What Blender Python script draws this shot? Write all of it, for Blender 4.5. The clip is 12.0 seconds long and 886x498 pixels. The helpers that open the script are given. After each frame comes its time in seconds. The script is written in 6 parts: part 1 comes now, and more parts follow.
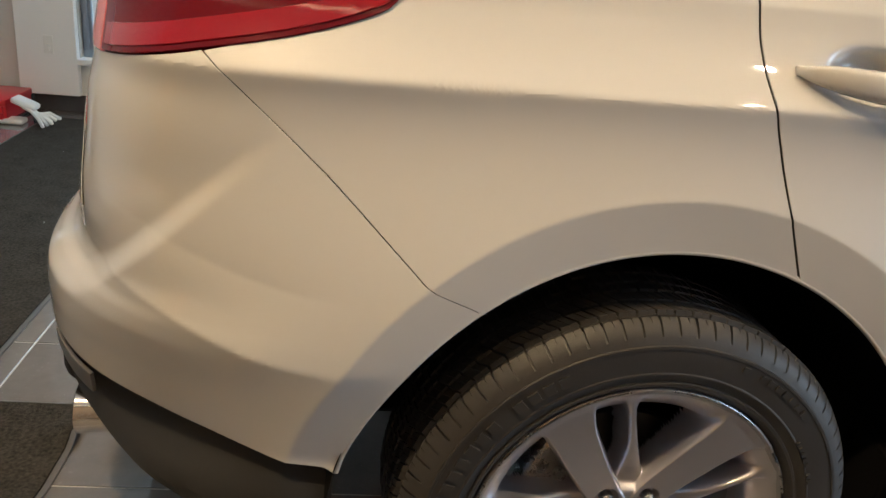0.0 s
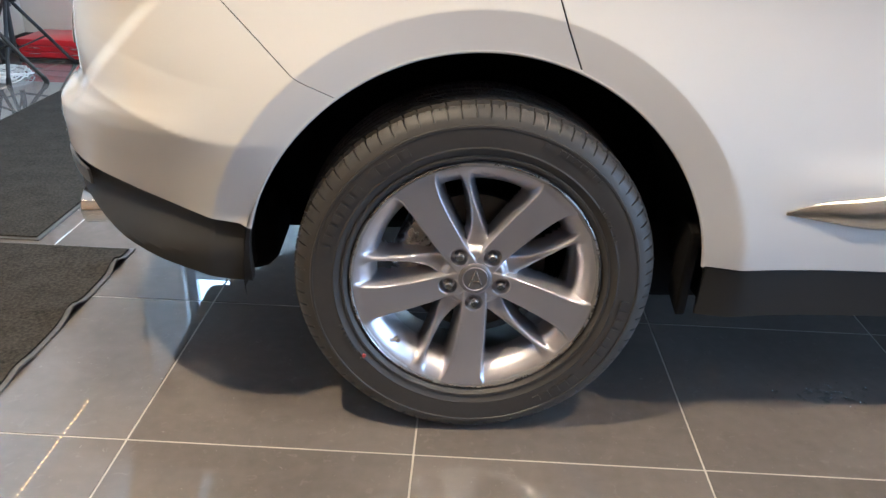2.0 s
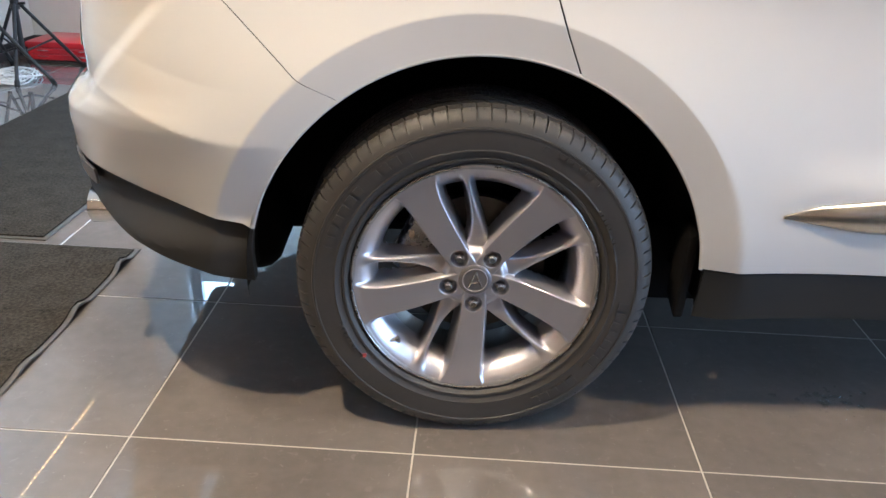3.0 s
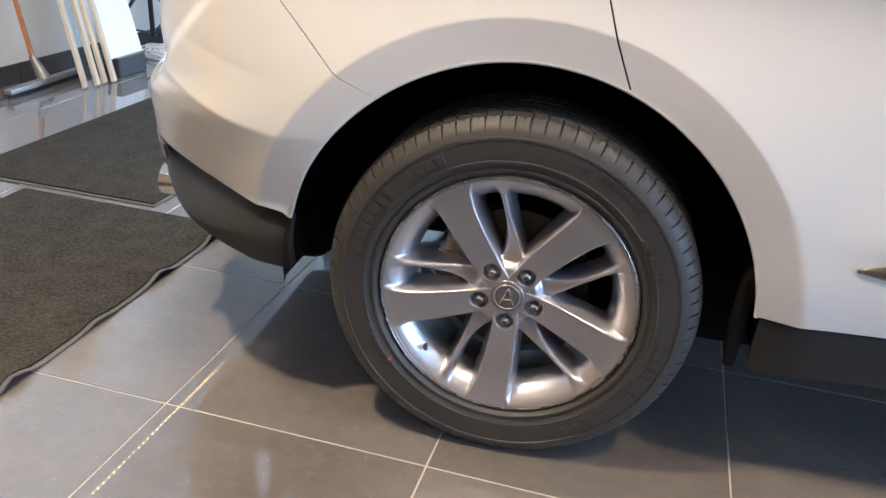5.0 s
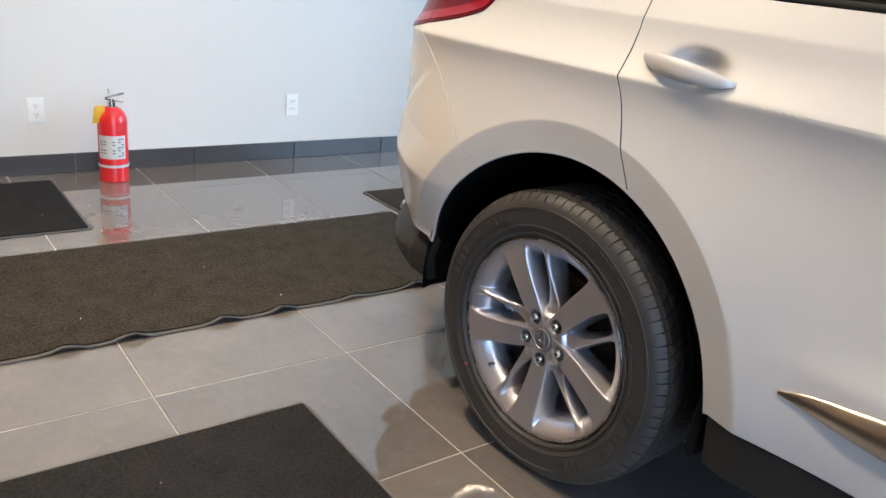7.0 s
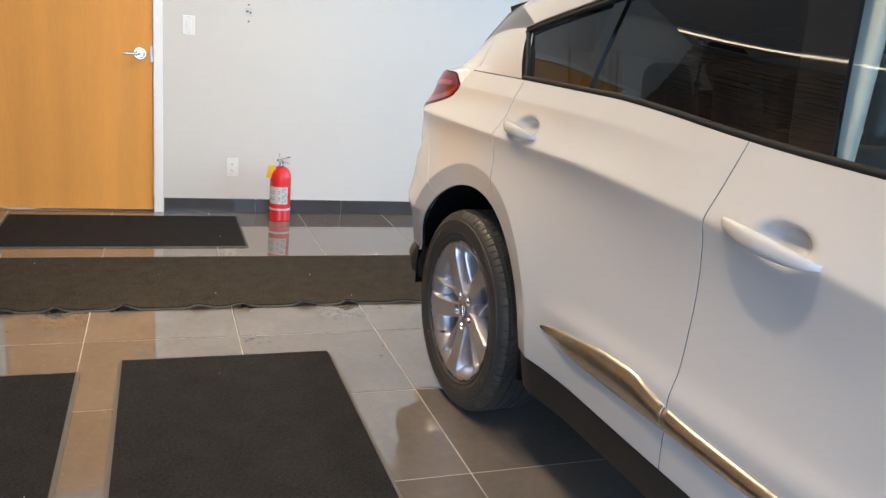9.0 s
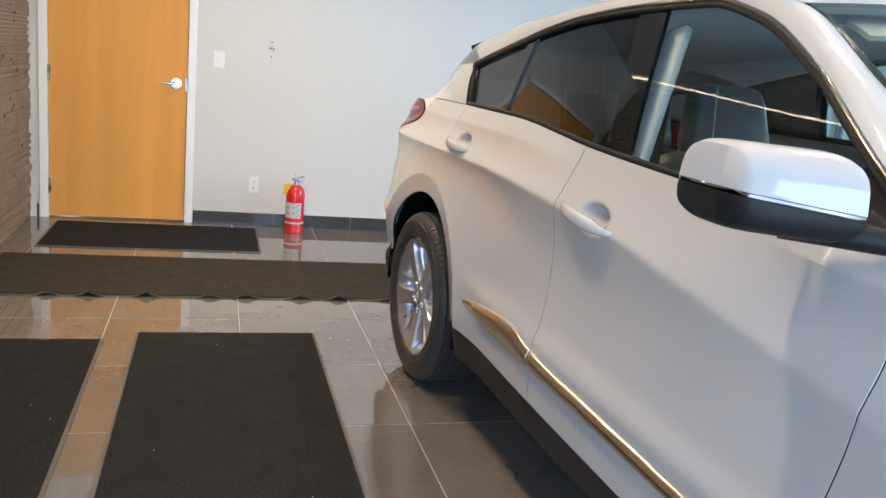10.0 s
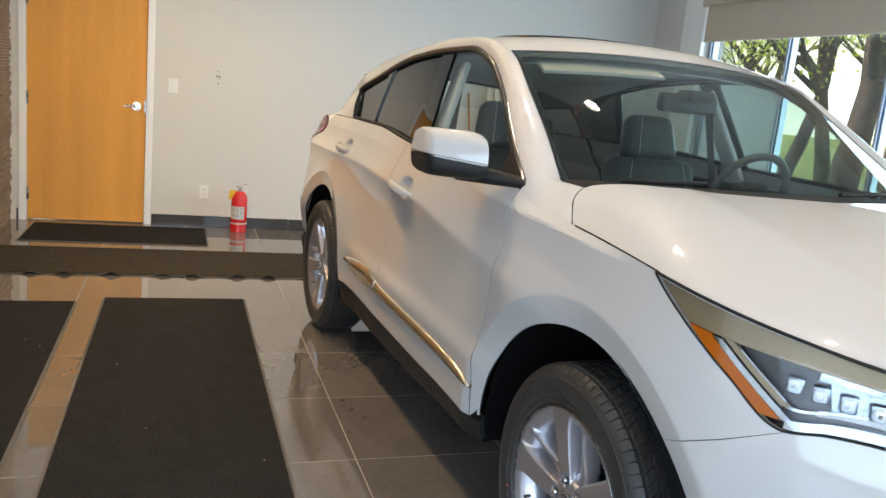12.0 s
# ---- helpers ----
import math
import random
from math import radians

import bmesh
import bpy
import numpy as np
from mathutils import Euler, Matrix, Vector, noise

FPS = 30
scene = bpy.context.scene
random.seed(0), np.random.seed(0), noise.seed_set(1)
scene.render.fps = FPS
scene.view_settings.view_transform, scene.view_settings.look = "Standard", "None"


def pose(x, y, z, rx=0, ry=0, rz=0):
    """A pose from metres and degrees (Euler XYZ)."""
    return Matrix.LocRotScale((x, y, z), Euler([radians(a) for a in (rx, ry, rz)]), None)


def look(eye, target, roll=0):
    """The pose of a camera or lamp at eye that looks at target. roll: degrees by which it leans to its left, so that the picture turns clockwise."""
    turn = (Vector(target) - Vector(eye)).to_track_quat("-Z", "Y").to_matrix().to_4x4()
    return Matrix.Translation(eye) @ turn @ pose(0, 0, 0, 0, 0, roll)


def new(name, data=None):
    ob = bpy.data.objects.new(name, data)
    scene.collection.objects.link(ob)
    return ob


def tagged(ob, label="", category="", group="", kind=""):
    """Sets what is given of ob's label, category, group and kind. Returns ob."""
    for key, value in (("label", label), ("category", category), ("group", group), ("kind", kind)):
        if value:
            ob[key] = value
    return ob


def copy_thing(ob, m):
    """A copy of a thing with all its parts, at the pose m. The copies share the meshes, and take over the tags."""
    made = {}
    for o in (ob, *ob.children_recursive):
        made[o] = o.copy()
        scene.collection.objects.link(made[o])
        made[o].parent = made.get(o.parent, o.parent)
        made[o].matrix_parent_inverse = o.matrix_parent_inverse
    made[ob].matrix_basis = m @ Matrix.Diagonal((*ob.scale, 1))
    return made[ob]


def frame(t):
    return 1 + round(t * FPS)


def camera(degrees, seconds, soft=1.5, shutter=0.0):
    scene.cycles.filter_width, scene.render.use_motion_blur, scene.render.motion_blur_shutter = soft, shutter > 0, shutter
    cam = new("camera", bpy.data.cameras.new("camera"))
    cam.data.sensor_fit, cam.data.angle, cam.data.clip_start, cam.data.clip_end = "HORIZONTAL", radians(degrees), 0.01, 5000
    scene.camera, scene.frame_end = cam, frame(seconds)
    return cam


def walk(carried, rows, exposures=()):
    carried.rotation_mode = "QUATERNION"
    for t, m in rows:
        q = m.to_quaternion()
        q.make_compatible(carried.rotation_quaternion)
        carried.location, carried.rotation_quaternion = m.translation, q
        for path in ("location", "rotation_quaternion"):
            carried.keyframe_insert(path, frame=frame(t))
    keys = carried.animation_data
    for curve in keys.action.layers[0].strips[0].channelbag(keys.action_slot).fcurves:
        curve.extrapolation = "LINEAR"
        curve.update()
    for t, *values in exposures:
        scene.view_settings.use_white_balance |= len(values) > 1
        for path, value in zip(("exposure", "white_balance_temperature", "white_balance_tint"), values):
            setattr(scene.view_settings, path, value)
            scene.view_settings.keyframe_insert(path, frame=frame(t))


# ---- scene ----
cam = camera(58.1, 12.0)
PATH = [
    (0, (-0.433, -0.982, 1.194), (-0.227, 0.864, 0.453), 5.9),
    (0.5, (-0.167, -1.122, 1.131), (-0.082, 0.689, 0.287), 4.9),
    (1, (-0.057, -1.304, 1.096), (-0.068, 0.507, 0.247), 2.8),
    (1.5, (-0.05, -1.453, 1.102), (-0.079, 0.36, 0.26), 2.3),
    (2, (-0.029, -1.47, 1.099), (-0.076, 0.345, 0.26), 2.1),
    (2.5, (-0.021, -1.48, 1.105), (-0.079, 0.335, 0.267), 2.0),
    (3, (-0.018, -1.489, 1.101), (-0.079, 0.33, 0.272), 2.3),
    (3.5, (-0.031, -1.495, 1.105), (-0.098, 0.323, 0.273), 2.6),
    (3.7, (-0.073, -1.503, 1.099), (-0.109, 0.318, 0.274), 3.1),
    (5.3, (0.333, -1.372, 1.105), (-0.274, 0.333, 0.254), 4.1),
    (5.5, (0.414, -1.37, 1.104), (-0.298, 0.294, 0.255), 4.3),
    (6, (0.666, -1.381, 1.138), (-0.321, 0.155, 0.321), 4.7),
    (6.5, (0.932, -1.318, 1.162), (-0.319, 0.04, 0.394), 5.3),
    (6.7, (1.047, -1.326, 1.186), (-0.306, -0.048, 0.453), 5.8),
    (8.3, (2.115, -1.212, 1.306), (0.372, -0.406, 0.745), 5.6),
    (8.5, (2.238, -1.187, 1.306), (0.474, -0.419, 0.759), 5.5),
    (9, (2.563, -1.059, 1.34), (0.753, -0.389, 0.814), 5.3),
    (9.5, (2.92, -0.926, 1.363), (1.071, -0.344, 0.873), 5.1),
    (10, (3.241, -0.892, 1.354), (1.374, -0.332, 0.907), 5.9),
    (10.5, (3.537, -0.806, 1.385), (1.664, -0.254, 0.951), 5.8),
    (11, (3.885, -0.765, 1.408), (2.009, -0.207, 0.995), 5.6),
    (11.5, (4.151, -0.789, 1.38), (2.278, -0.207, 0.989), 5.8),
    (12, (4.465, -0.799, 1.386), (2.606, -0.167, 1.006), 5.6),
]
walk(cam, [(t, look(eye, target, roll)) for t, eye, target, roll in PATH], exposures=[(0.0, 0.14, 6550, 10), (0.5, 0.86, 5350, 10), (1.0, 0.98, 5350, 10), (2.5, 1.04, 5480, 11), (5.5, 1.06, 5450, 12),
    (6.5, 0.74, 5500, 11), (8.5, 0.46, 5850, 12), (10.5, 0.26, 6050, 12.5), (12.0, 0.08, 6950, 12)])

# ---- world, sun and lamps ----
world = bpy.data.worlds.new("sky")
scene.world = world
world.use_nodes = True
wn = world.node_tree.nodes
sky = wn.new("ShaderNodeTexSky")
sky.sky_type, sky.sun_disc = "NISHITA", False
sky.sun_elevation, sky.sun_rotation = radians(48), radians(235)
wn["Background"].inputs["Strength"].default_value = 0.15
world.node_tree.links.new(sky.outputs["Color"], wn["Background"].inputs["Color"])

SUN = bpy.data.lights.new("sun", "SUN")
SUN.energy, SUN.angle, SUN.color = 5.0, radians(0.5), (1.0, 0.95, 0.87)
new("sun", SUN).matrix_world = look((-22.0, -4.0, 30.0), (0.0, 12.0, 0.0))


def area_lamp(name, eye, target, w, h, watts, colour):
    lamp = bpy.data.lights.new(name, "AREA")
    lamp.shape, lamp.size, lamp.size_y, lamp.energy, lamp.color = "RECTANGLE", w, h, watts, colour
    ob = new(name, lamp)
    ob.matrix_world = look(eye, target)
    return ob


# ---- materials ----
def mat(name, colour, rough=0.5, metal=0.0, **extra):
    m = bpy.data.materials.new(name)
    m.use_nodes = True
    b = m.node_tree.nodes["Principled BSDF"]
    b.inputs["Base Color"].default_value = (*colour, 1)
    b.inputs["Roughness"].default_value, b.inputs["Metallic"].default_value = rough, metal
    for key, value in extra.items():
        b.inputs[key.replace("_", " ")].default_value = value
    return m


def vary(m, scale=8.0, amount=0.12, fine=120.0, rough=0.08, bump=0.0, bump_scale=200.0, stretch=(1, 1, 1), per_object=0.0, tint=None):
    """Two scales of variation in colour and gloss, and a fine relief."""
    nt = m.node_tree
    n, link = nt.nodes, nt.links.new
    b = n["Principled BSDF"]
    base = tuple(b.inputs["Base Color"].default_value)
    r0 = b.inputs["Roughness"].default_value
    co = n.new("ShaderNodeTexCoord")
    mp = n.new("ShaderNodeMapping")
    mp.inputs["Scale"].default_value = stretch
    link(co.outputs["Object"], mp.inputs["Vector"])
    big, small = n.new("ShaderNodeTexNoise"), n.new("ShaderNodeTexNoise")
    big.inputs["Scale"].default_value, small.inputs["Scale"].default_value = scale, fine
    big.inputs["Detail"].default_value, small.inputs["Detail"].default_value = 5, 3
    link(mp.outputs["Vector"], big.inputs["Vector"])
    link(mp.outputs["Vector"], small.inputs["Vector"])
    add = n.new("ShaderNodeMath")
    add.operation = "MULTIPLY_ADD"
    add.inputs[1].default_value = 0.4
    link(small.outputs["Fac"], add.inputs[0])
    link(big.outputs["Fac"], add.inputs[2])
    last = add.outputs[0]
    if per_object:
        info = n.new("ShaderNodeObjectInfo")
        pa = n.new("ShaderNodeMath")
        pa.operation = "MULTIPLY_ADD"
        pa.inputs[1].default_value = per_object
        link(info.outputs["Random"], pa.inputs[0])
        link(last, pa.inputs[2])
        last = pa.outputs[0]
    ramp = n.new("ShaderNodeMapRange")
    ramp.inputs["From Min"].default_value, ramp.inputs["From Max"].default_value = 0.35, 1.05 + per_object
    link(last, ramp.inputs["Value"])
    mix = n.new("ShaderNodeMix")
    mix.data_type = "RGBA"
    link(ramp.outputs["Result"], mix.inputs["Factor"])
    lo = [c * (1 - amount) for c in base[:3]]
    hi = [min(1.0, c * (1 + amount)) for c in base[:3]] if tint is None else tint
    mix.inputs["A"].default_value, mix.inputs["B"].default_value = (*lo, 1), (*hi, 1)
    link(mix.outputs["Result"], b.inputs["Base Color"])
    rr = n.new("ShaderNodeMapRange")
    rr.inputs["To Min"].default_value, rr.inputs["To Max"].default_value = max(0.0, r0 - rough), min(1.0, r0 + rough)
    link(last, rr.inputs["Value"])
    link(rr.outputs["Result"], b.inputs["Roughness"])
    if bump:
        t = n.new("ShaderNodeTexNoise")
        t.inputs["Scale"].default_value = bump_scale
        t.inputs["Detail"].default_value = 4
        link(mp.outputs["Vector"], t.inputs["Vector"])
        bp = n.new("ShaderNodeBump")
        bp.inputs["Strength"].default_value, bp.inputs["Distance"].default_value = bump, 0.004
        link(t.outputs["Fac"], bp.inputs["Height"])
        link(bp.outputs["Normal"], b.inputs["Normal"])
    return m


def glow(name, colour, strength):
    m = bpy.data.materials.new(name)
    m.use_nodes = True
    b = m.node_tree.nodes["Principled BSDF"]
    b.inputs["Base Color"].default_value = (*colour, 1)
    b.inputs["Emission Color"].default_value, b.inputs["Emission Strength"].default_value = (*colour, 1), strength
    return m


def glass(name, tint, rough=0.0, sheen=0.06):
    """A thin pane: clear or tinted, with a sharp reflection on top."""
    m = bpy.data.materials.new(name)
    m.use_nodes = True
    n, link = m.node_tree.nodes, m.node_tree.links.new
    n.remove(n["Principled BSDF"])
    tr, gl, lw, mx = n.new("ShaderNodeBsdfTransparent"), n.new("ShaderNodeBsdfGlossy"), n.new("ShaderNodeLayerWeight"), n.new("ShaderNodeMixShader")
    tr.inputs["Color"].default_value = (*tint, 1)
    gl.inputs["Roughness"].default_value = rough
    lw.inputs["Blend"].default_value = 0.5
    pw, ma = n.new("ShaderNodeMath"), n.new("ShaderNodeMath")
    pw.operation, ma.operation = "POWER", "MULTIPLY_ADD"
    pw.inputs[1].default_value, ma.inputs[1].default_value, ma.inputs[2].default_value = 5.0, 1.0 - sheen, sheen
    link(lw.outputs["Facing"], pw.inputs[0])
    link(pw.outputs[0], ma.inputs[0])
    link(ma.outputs[0], mx.inputs["Fac"])
    link(tr.outputs["BSDF"], mx.inputs[1])
    link(gl.outputs["BSDF"], mx.inputs[2])
    link(mx.outputs["Shader"], n["Material Output"].inputs["Surface"])
    return m


M = {}
M["paint"] = vary(mat("pearl white paint", (0.462, 0.456, 0.452), 0.40, 0.0, Specular_IOR_Level=0.25, Coat_Weight=1.0, Coat_Roughness=0.02, Coat_IOR=1.55), 2.0, 0.02, 900.0, 0.05)
M["clad"] = vary(mat("black grained plastic", (0.015, 0.0148, 0.015), 0.5, 0.0, Specular_IOR_Level=0.3), 6, 0.2, 200, 0.08, 0.15, 900)
M["liner"] = vary(mat("black felt wheel liner", (0.004, 0.004, 0.0045), 1.0, 0.0, Specular_IOR_Level=0.1), 10, 0.3, 150, 0.05, 0.3, 400)
M["rubber"] = vary(mat("tyre rubber", (0.031, 0.0295, 0.0288), 0.48, 0.0, Specular_IOR_Level=0.4), 9, 0.25, 140, 0.1, 0.12, 500)
M["rim"] = vary(mat("pewter grey wheel paint", (0.45, 0.44, 0.475), 0.34, 0.80, Coat_Weight=0.4, Coat_Roughness=0.10), 12, 0.03, 60, 0.015)
M["nut"] = mat("bright plated nut", (0.62, 0.61, 0.60), 0.22, 1.0)
M["cap"] = vary(mat("dark pewter cap", (0.20, 0.195, 0.21), 0.32, 0.7), 12, 0.04, 60, 0.02)
M["barrel"] = vary(mat("grey wheel barrel", (0.30, 0.30, 0.31), 0.35, 0.8), 10, 0.1, 200, 0.05)
# The warm reflection on the door trim is put into this chrome's colour.
M["satin"] = vary(mat("satin chrome", (0.66, 0.60, 0.50), 0.24, 1.0), 10, 0.03, 300, 0.03)
M["chrome"] = vary(mat("bright chrome", (0.72, 0.71, 0.69), 0.08, 1.0), 10, 0.03, 300, 0.03)
M["darkchrome"] = mat("smoked chrome", (0.18, 0.17, 0.16), 0.15, 1.0)
M["steel"] = vary(mat("brushed steel", (0.36, 0.35, 0.345), 0.24, 1.0), 20, 0.1, 300, 0.08)
M["disc"] = vary(mat("brake disc steel", (0.06, 0.058, 0.056), 0.45, 1.0), 20, 0.2, 300, 0.1)
M["gloss"] = mat("gloss black trim", (0.012, 0.012, 0.013), 0.12, 0.0, Coat_Weight=0.6)
M["garnish"] = vary(mat("satin grey garnish", (0.14, 0.14, 0.145), 0.3, 0.3), 8, 0.05, 200, 0.04)
M["pillar"] = mat("gloss black pillar film", (0.004, 0.004, 0.004), 0.03, 0.0, Specular_IOR_Level=0.55)
M["bowl"] = vary(mat("silvered lamp reflector", (0.26, 0.29, 0.34), 0.2, 1.0), 60, 0.3, 300, 0.05, 0.25, 60)
M["water"] = glass("clear water", (0.80, 0.82, 0.85), 0.0, 0.02)
M["drl"] = vary(mat("bright lamp trim", (0.30, 0.32, 0.36), 0.12, 1.0), 30, 0.3, 300, 0.05, 0.25, 40)
M["seal"] = mat("black rubber seal", (0.012, 0.012, 0.012), 0.7, 0.0, Specular_IOR_Level=0.25)
M["red"] = mat("red tail lamp lens", (0.22, 0.006, 0.012), 0.10, 0.0, Coat_Weight=0.6)
M["darkred"] = mat("dark red tail lamp lens", (0.095, 0.004, 0.008), 0.10, 0.0, Specular_IOR_Level=0.3)
M["lensclear"] = mat("pale tail lamp lens", (0.50, 0.16, 0.18), 0.2, 0.0)
M["amber"] = mat("amber reflector", (0.38, 0.088, 0.002), 0.3, 0.0, Specular_IOR_Level=0.2)
M["led"] = mat("clear lamp optic", (0.62, 0.68, 0.74), 0.06, 0.0, Coat_Weight=1.0)
M["housing"] = mat("black lamp housing", (0.02, 0.02, 0.022), 0.25)
M["bezel"] = mat("bronze lamp bezel", (0.22, 0.17, 0.105), 0.3, 0.35)
M["window"] = glass("clear car glass", (0.74, 0.86, 0.85))
M["rearglass"] = glass("rear window glass", (0.92, 0.92, 0.90))
M["privacy"] = glass("dark privacy glass", (0.040, 0.037, 0.034))
M["windscreen"] = glass("green tinted windscreen", (0.60, 0.70, 0.64), 0.0, 0.04)
M["cover"] = glass("clear lamp cover", (0.95, 0.96, 0.97), 0.0, 0.02)
M["leather"] = vary(mat("dark grey leather", (0.040, 0.043, 0.045), 0.42), 15, 0.15, 200, 0.08, 0.06, 400)
M["piping"] = mat("light grey piping", (0.30, 0.30, 0.30), 0.5)
M["cabin"] = vary(mat("charcoal cabin plastic", (0.02, 0.021, 0.022), 0.55), 8, 0.15, 200, 0.08)
M["headliner"] = vary(mat("light grey headliner", (0.42, 0.41, 0.39), 0.9), 8, 0.06, 300, 0.05)
M["tile"] = vary(mat("polished brown-grey tile", (0.130, 0.116, 0.106), 0.009, 0.0, IOR=2.25), 3.0, 0.28, 30, 0.002, 0.0, 200, per_object=0.25)


def smears(m, pale):
    """Dried water marks, dust and drag lines across a floor, in the place's own coordinates."""
    n, link = m.node_tree.nodes, m.node_tree.links.new
    b = n["Principled BSDF"]
    under = b.inputs["Base Color"].links[0].from_socket
    geo = n.new("ShaderNodeNewGeometry")
    total = None
    for scale, stretch, low, high, weight in ((1.7, (1, 2.2, 1), 0.56, 0.76, 0.08), (7.0, (1, 1.6, 1), 0.58, 0.78, 0.06), (90.0, (1, 1, 1), 0.68, 0.75, 0.40), (38.0, (1, 1, 1), 0.62, 0.76, 0.16), (22.0, (1, 9, 1), 0.68, 0.77, 0.08)):
        mp, t, r, w = n.new("ShaderNodeMapping"), n.new("ShaderNodeTexNoise"), n.new("ShaderNodeMapRange"), n.new("ShaderNodeMath")
        mp.inputs["Scale"].default_value = stretch
        t.inputs["Scale"].default_value, t.inputs["Detail"].default_value, t.inputs["Distortion"].default_value = scale, 6, 1.2
        r.inputs["From Min"].default_value, r.inputs["From Max"].default_value = low, high
        w.operation = "MULTIPLY_ADD"
        w.inputs[1].default_value = weight
        link(geo.outputs["Position"], mp.inputs["Vector"])
        link(mp.outputs["Vector"], t.inputs["Vector"])
        link(t.outputs["Fac"], r.inputs["Value"])
        link(r.outputs["Result"], w.inputs[0])
        if total is None:
            w.inputs[2].default_value = 0.0
        else:
            link(total, w.inputs[2])
        total = w.outputs[0]
    mix = n.new("ShaderNodeMix")
    mix.data_type = "RGBA"
    mix.inputs["B"].default_value = (*pale, 1)
    link(total, mix.inputs["Factor"])
    link(under, mix.inputs["A"])
    link(mix.outputs["Result"], b.inputs["Base Color"])
    return m


smears(M["tile"], (0.30, 0.28, 0.26))
M["grout"] = vary(mat("pale cement grout", (0.32, 0.29, 0.26), 0.85), 6, 0.2, 200, 0.05)
M["wall"] = vary(mat("white wall paint", (0.615, 0.60, 0.57), 0.6), 1.5, 0.02, 300, 0.05, 0.06, 260)
M["white_trim"] = vary(mat("white gloss trim paint", (0.80, 0.80, 0.79), 0.35), 4, 0.03, 200, 0.05)
M["ceiling"] = vary(mat("white ceiling paint", (0.62, 0.61, 0.59), 0.8), 2, 0.03, 200, 0.03)
M["base"] = vary(mat("dark slate baseboard tile", (0.055, 0.054, 0.056), 0.22), 4, 0.2, 90, 0.06)
M["doorwood"] = vary(mat("honey maple veneer", (0.70, 0.325, 0.060), 0.55), 1.2, 0.14, 26.0, 0.06, 0.05, 120, stretch=(6, 6, 0.5))
M["carpet"] = vary(mat("charcoal mat pile", (0.0215, 0.0212, 0.0225), 0.95, 0.0, Specular_IOR_Level=0.06), 110, 0.55, 9, 0.03, 1.0, 300)
M["carpet2"] = vary(mat("dark brown runner pile", (0.038, 0.033, 0.027), 0.95, 0.0, Specular_IOR_Level=0.08), 110, 0.8, 12, 0.03, 1.0, 260)
M["matrubber"] = vary(mat("grey rubber mat border", (0.085, 0.080, 0.075), 0.6), 10, 0.2, 150, 0.08, 0.1, 400)
M["strip"] = vary(mat("brown ledger stone", (0.23, 0.165, 0.115), 0.6), 6, 0.4, 60, 0.1, 0.3, 160)
M["plate"] = mat("white plastic plate", (0.75, 0.75, 0.73), 0.35)
M["slot"] = mat("dark slot", (0.02, 0.02, 0.02), 0.6)
M["extred"] = vary(mat("red enamel cylinder", (0.62, 0.018, 0.02), 0.22, 0.0, Coat_Weight=0.5), 8, 0.06, 200, 0.05)
M["toolred"] = vary(mat("red enamelled steel", (0.55, 0.015, 0.025), 0.3, 0.0, Coat_Weight=0.4), 8, 0.1, 200, 0.06)
M["label"] = vary(mat("silver paper label", (0.55, 0.55, 0.54), 0.4), 10, 0.05, 100, 0.05)
M["ink"] = mat("grey print", (0.16, 0.16, 0.17), 0.6)
M["yellow"] = mat("yellow plastic tag", (0.75, 0.45, 0.03), 0.45)
M["tripod"] = mat("black anodised tube", (0.015, 0.015, 0.016), 0.35)
M["cable"] = mat("white cable", (0.72, 0.72, 0.70), 0.45)
M["broomwood"] = vary(mat("orange wooden handle", (0.42, 0.17, 0.06), 0.45), 3, 0.15, 40, 0.05, stretch=(6, 6, 0.6))
M["palewood"] = vary(mat("pale planed timber", (0.58, 0.47, 0.34), 0.6), 3, 0.1, 40, 0.05, stretch=(6, 6, 0.6))
M["bladegrey"] = vary(mat("dull grey metal", (0.24, 0.23, 0.22), 0.45, 0.6), 10, 0.1, 200, 0.08)
M["frame"] = vary(mat("blue-grey aluminium", (0.30, 0.34, 0.40), 0.3, 0.85), 8, 0.05, 200, 0.05)
M["shade"] = vary(mat("beige roller blind", (0.52, 0.45, 0.36), 0.85), 4, 0.05, 500, 0.03)
M["pane"] = glass("window pane", (0.93, 0.95, 0.95))
M["bark"] = vary(mat("tree bark", (0.10, 0.075, 0.055), 0.9), 6, 0.4, 40, 0.05, 0.8, 30)
M["leaf"] = vary(mat("green leaves", (0.34, 0.46, 0.09), 0.6), 1.0, 0.5, 6, 0.05)
lt = M["leaf"].node_tree
thin, blend = lt.nodes.new("ShaderNodeBsdfTranslucent"), lt.nodes.new("ShaderNodeMixShader")
thin.inputs["Color"].default_value, blend.inputs["Fac"].default_value = (0.72, 0.85, 0.18, 1), 0.75
lt.links.new(lt.nodes["Principled BSDF"].outputs["BSDF"], blend.inputs[1])
lt.links.new(thin.outputs["BSDF"], blend.inputs[2])
lt.links.new(blend.outputs["Shader"], lt.nodes["Material Output"].inputs["Surface"])
M["film"] = mat("white frosted film", (0.62, 0.63, 0.62), 0.7)
ft = M["film"].node_tree
fog, half = ft.nodes.new("ShaderNodeBsdfTranslucent"), ft.nodes.new("ShaderNodeMixShader")
fog.inputs["Color"].default_value, half.inputs["Fac"].default_value = (0.5, 0.52, 0.52, 1), 0.35
ft.links.new(ft.nodes["Principled BSDF"].outputs["BSDF"], half.inputs[1])
ft.links.new(fog.outputs["BSDF"], half.inputs[2])
ft.links.new(half.outputs["Shader"], ft.nodes["Material Output"].inputs["Surface"])
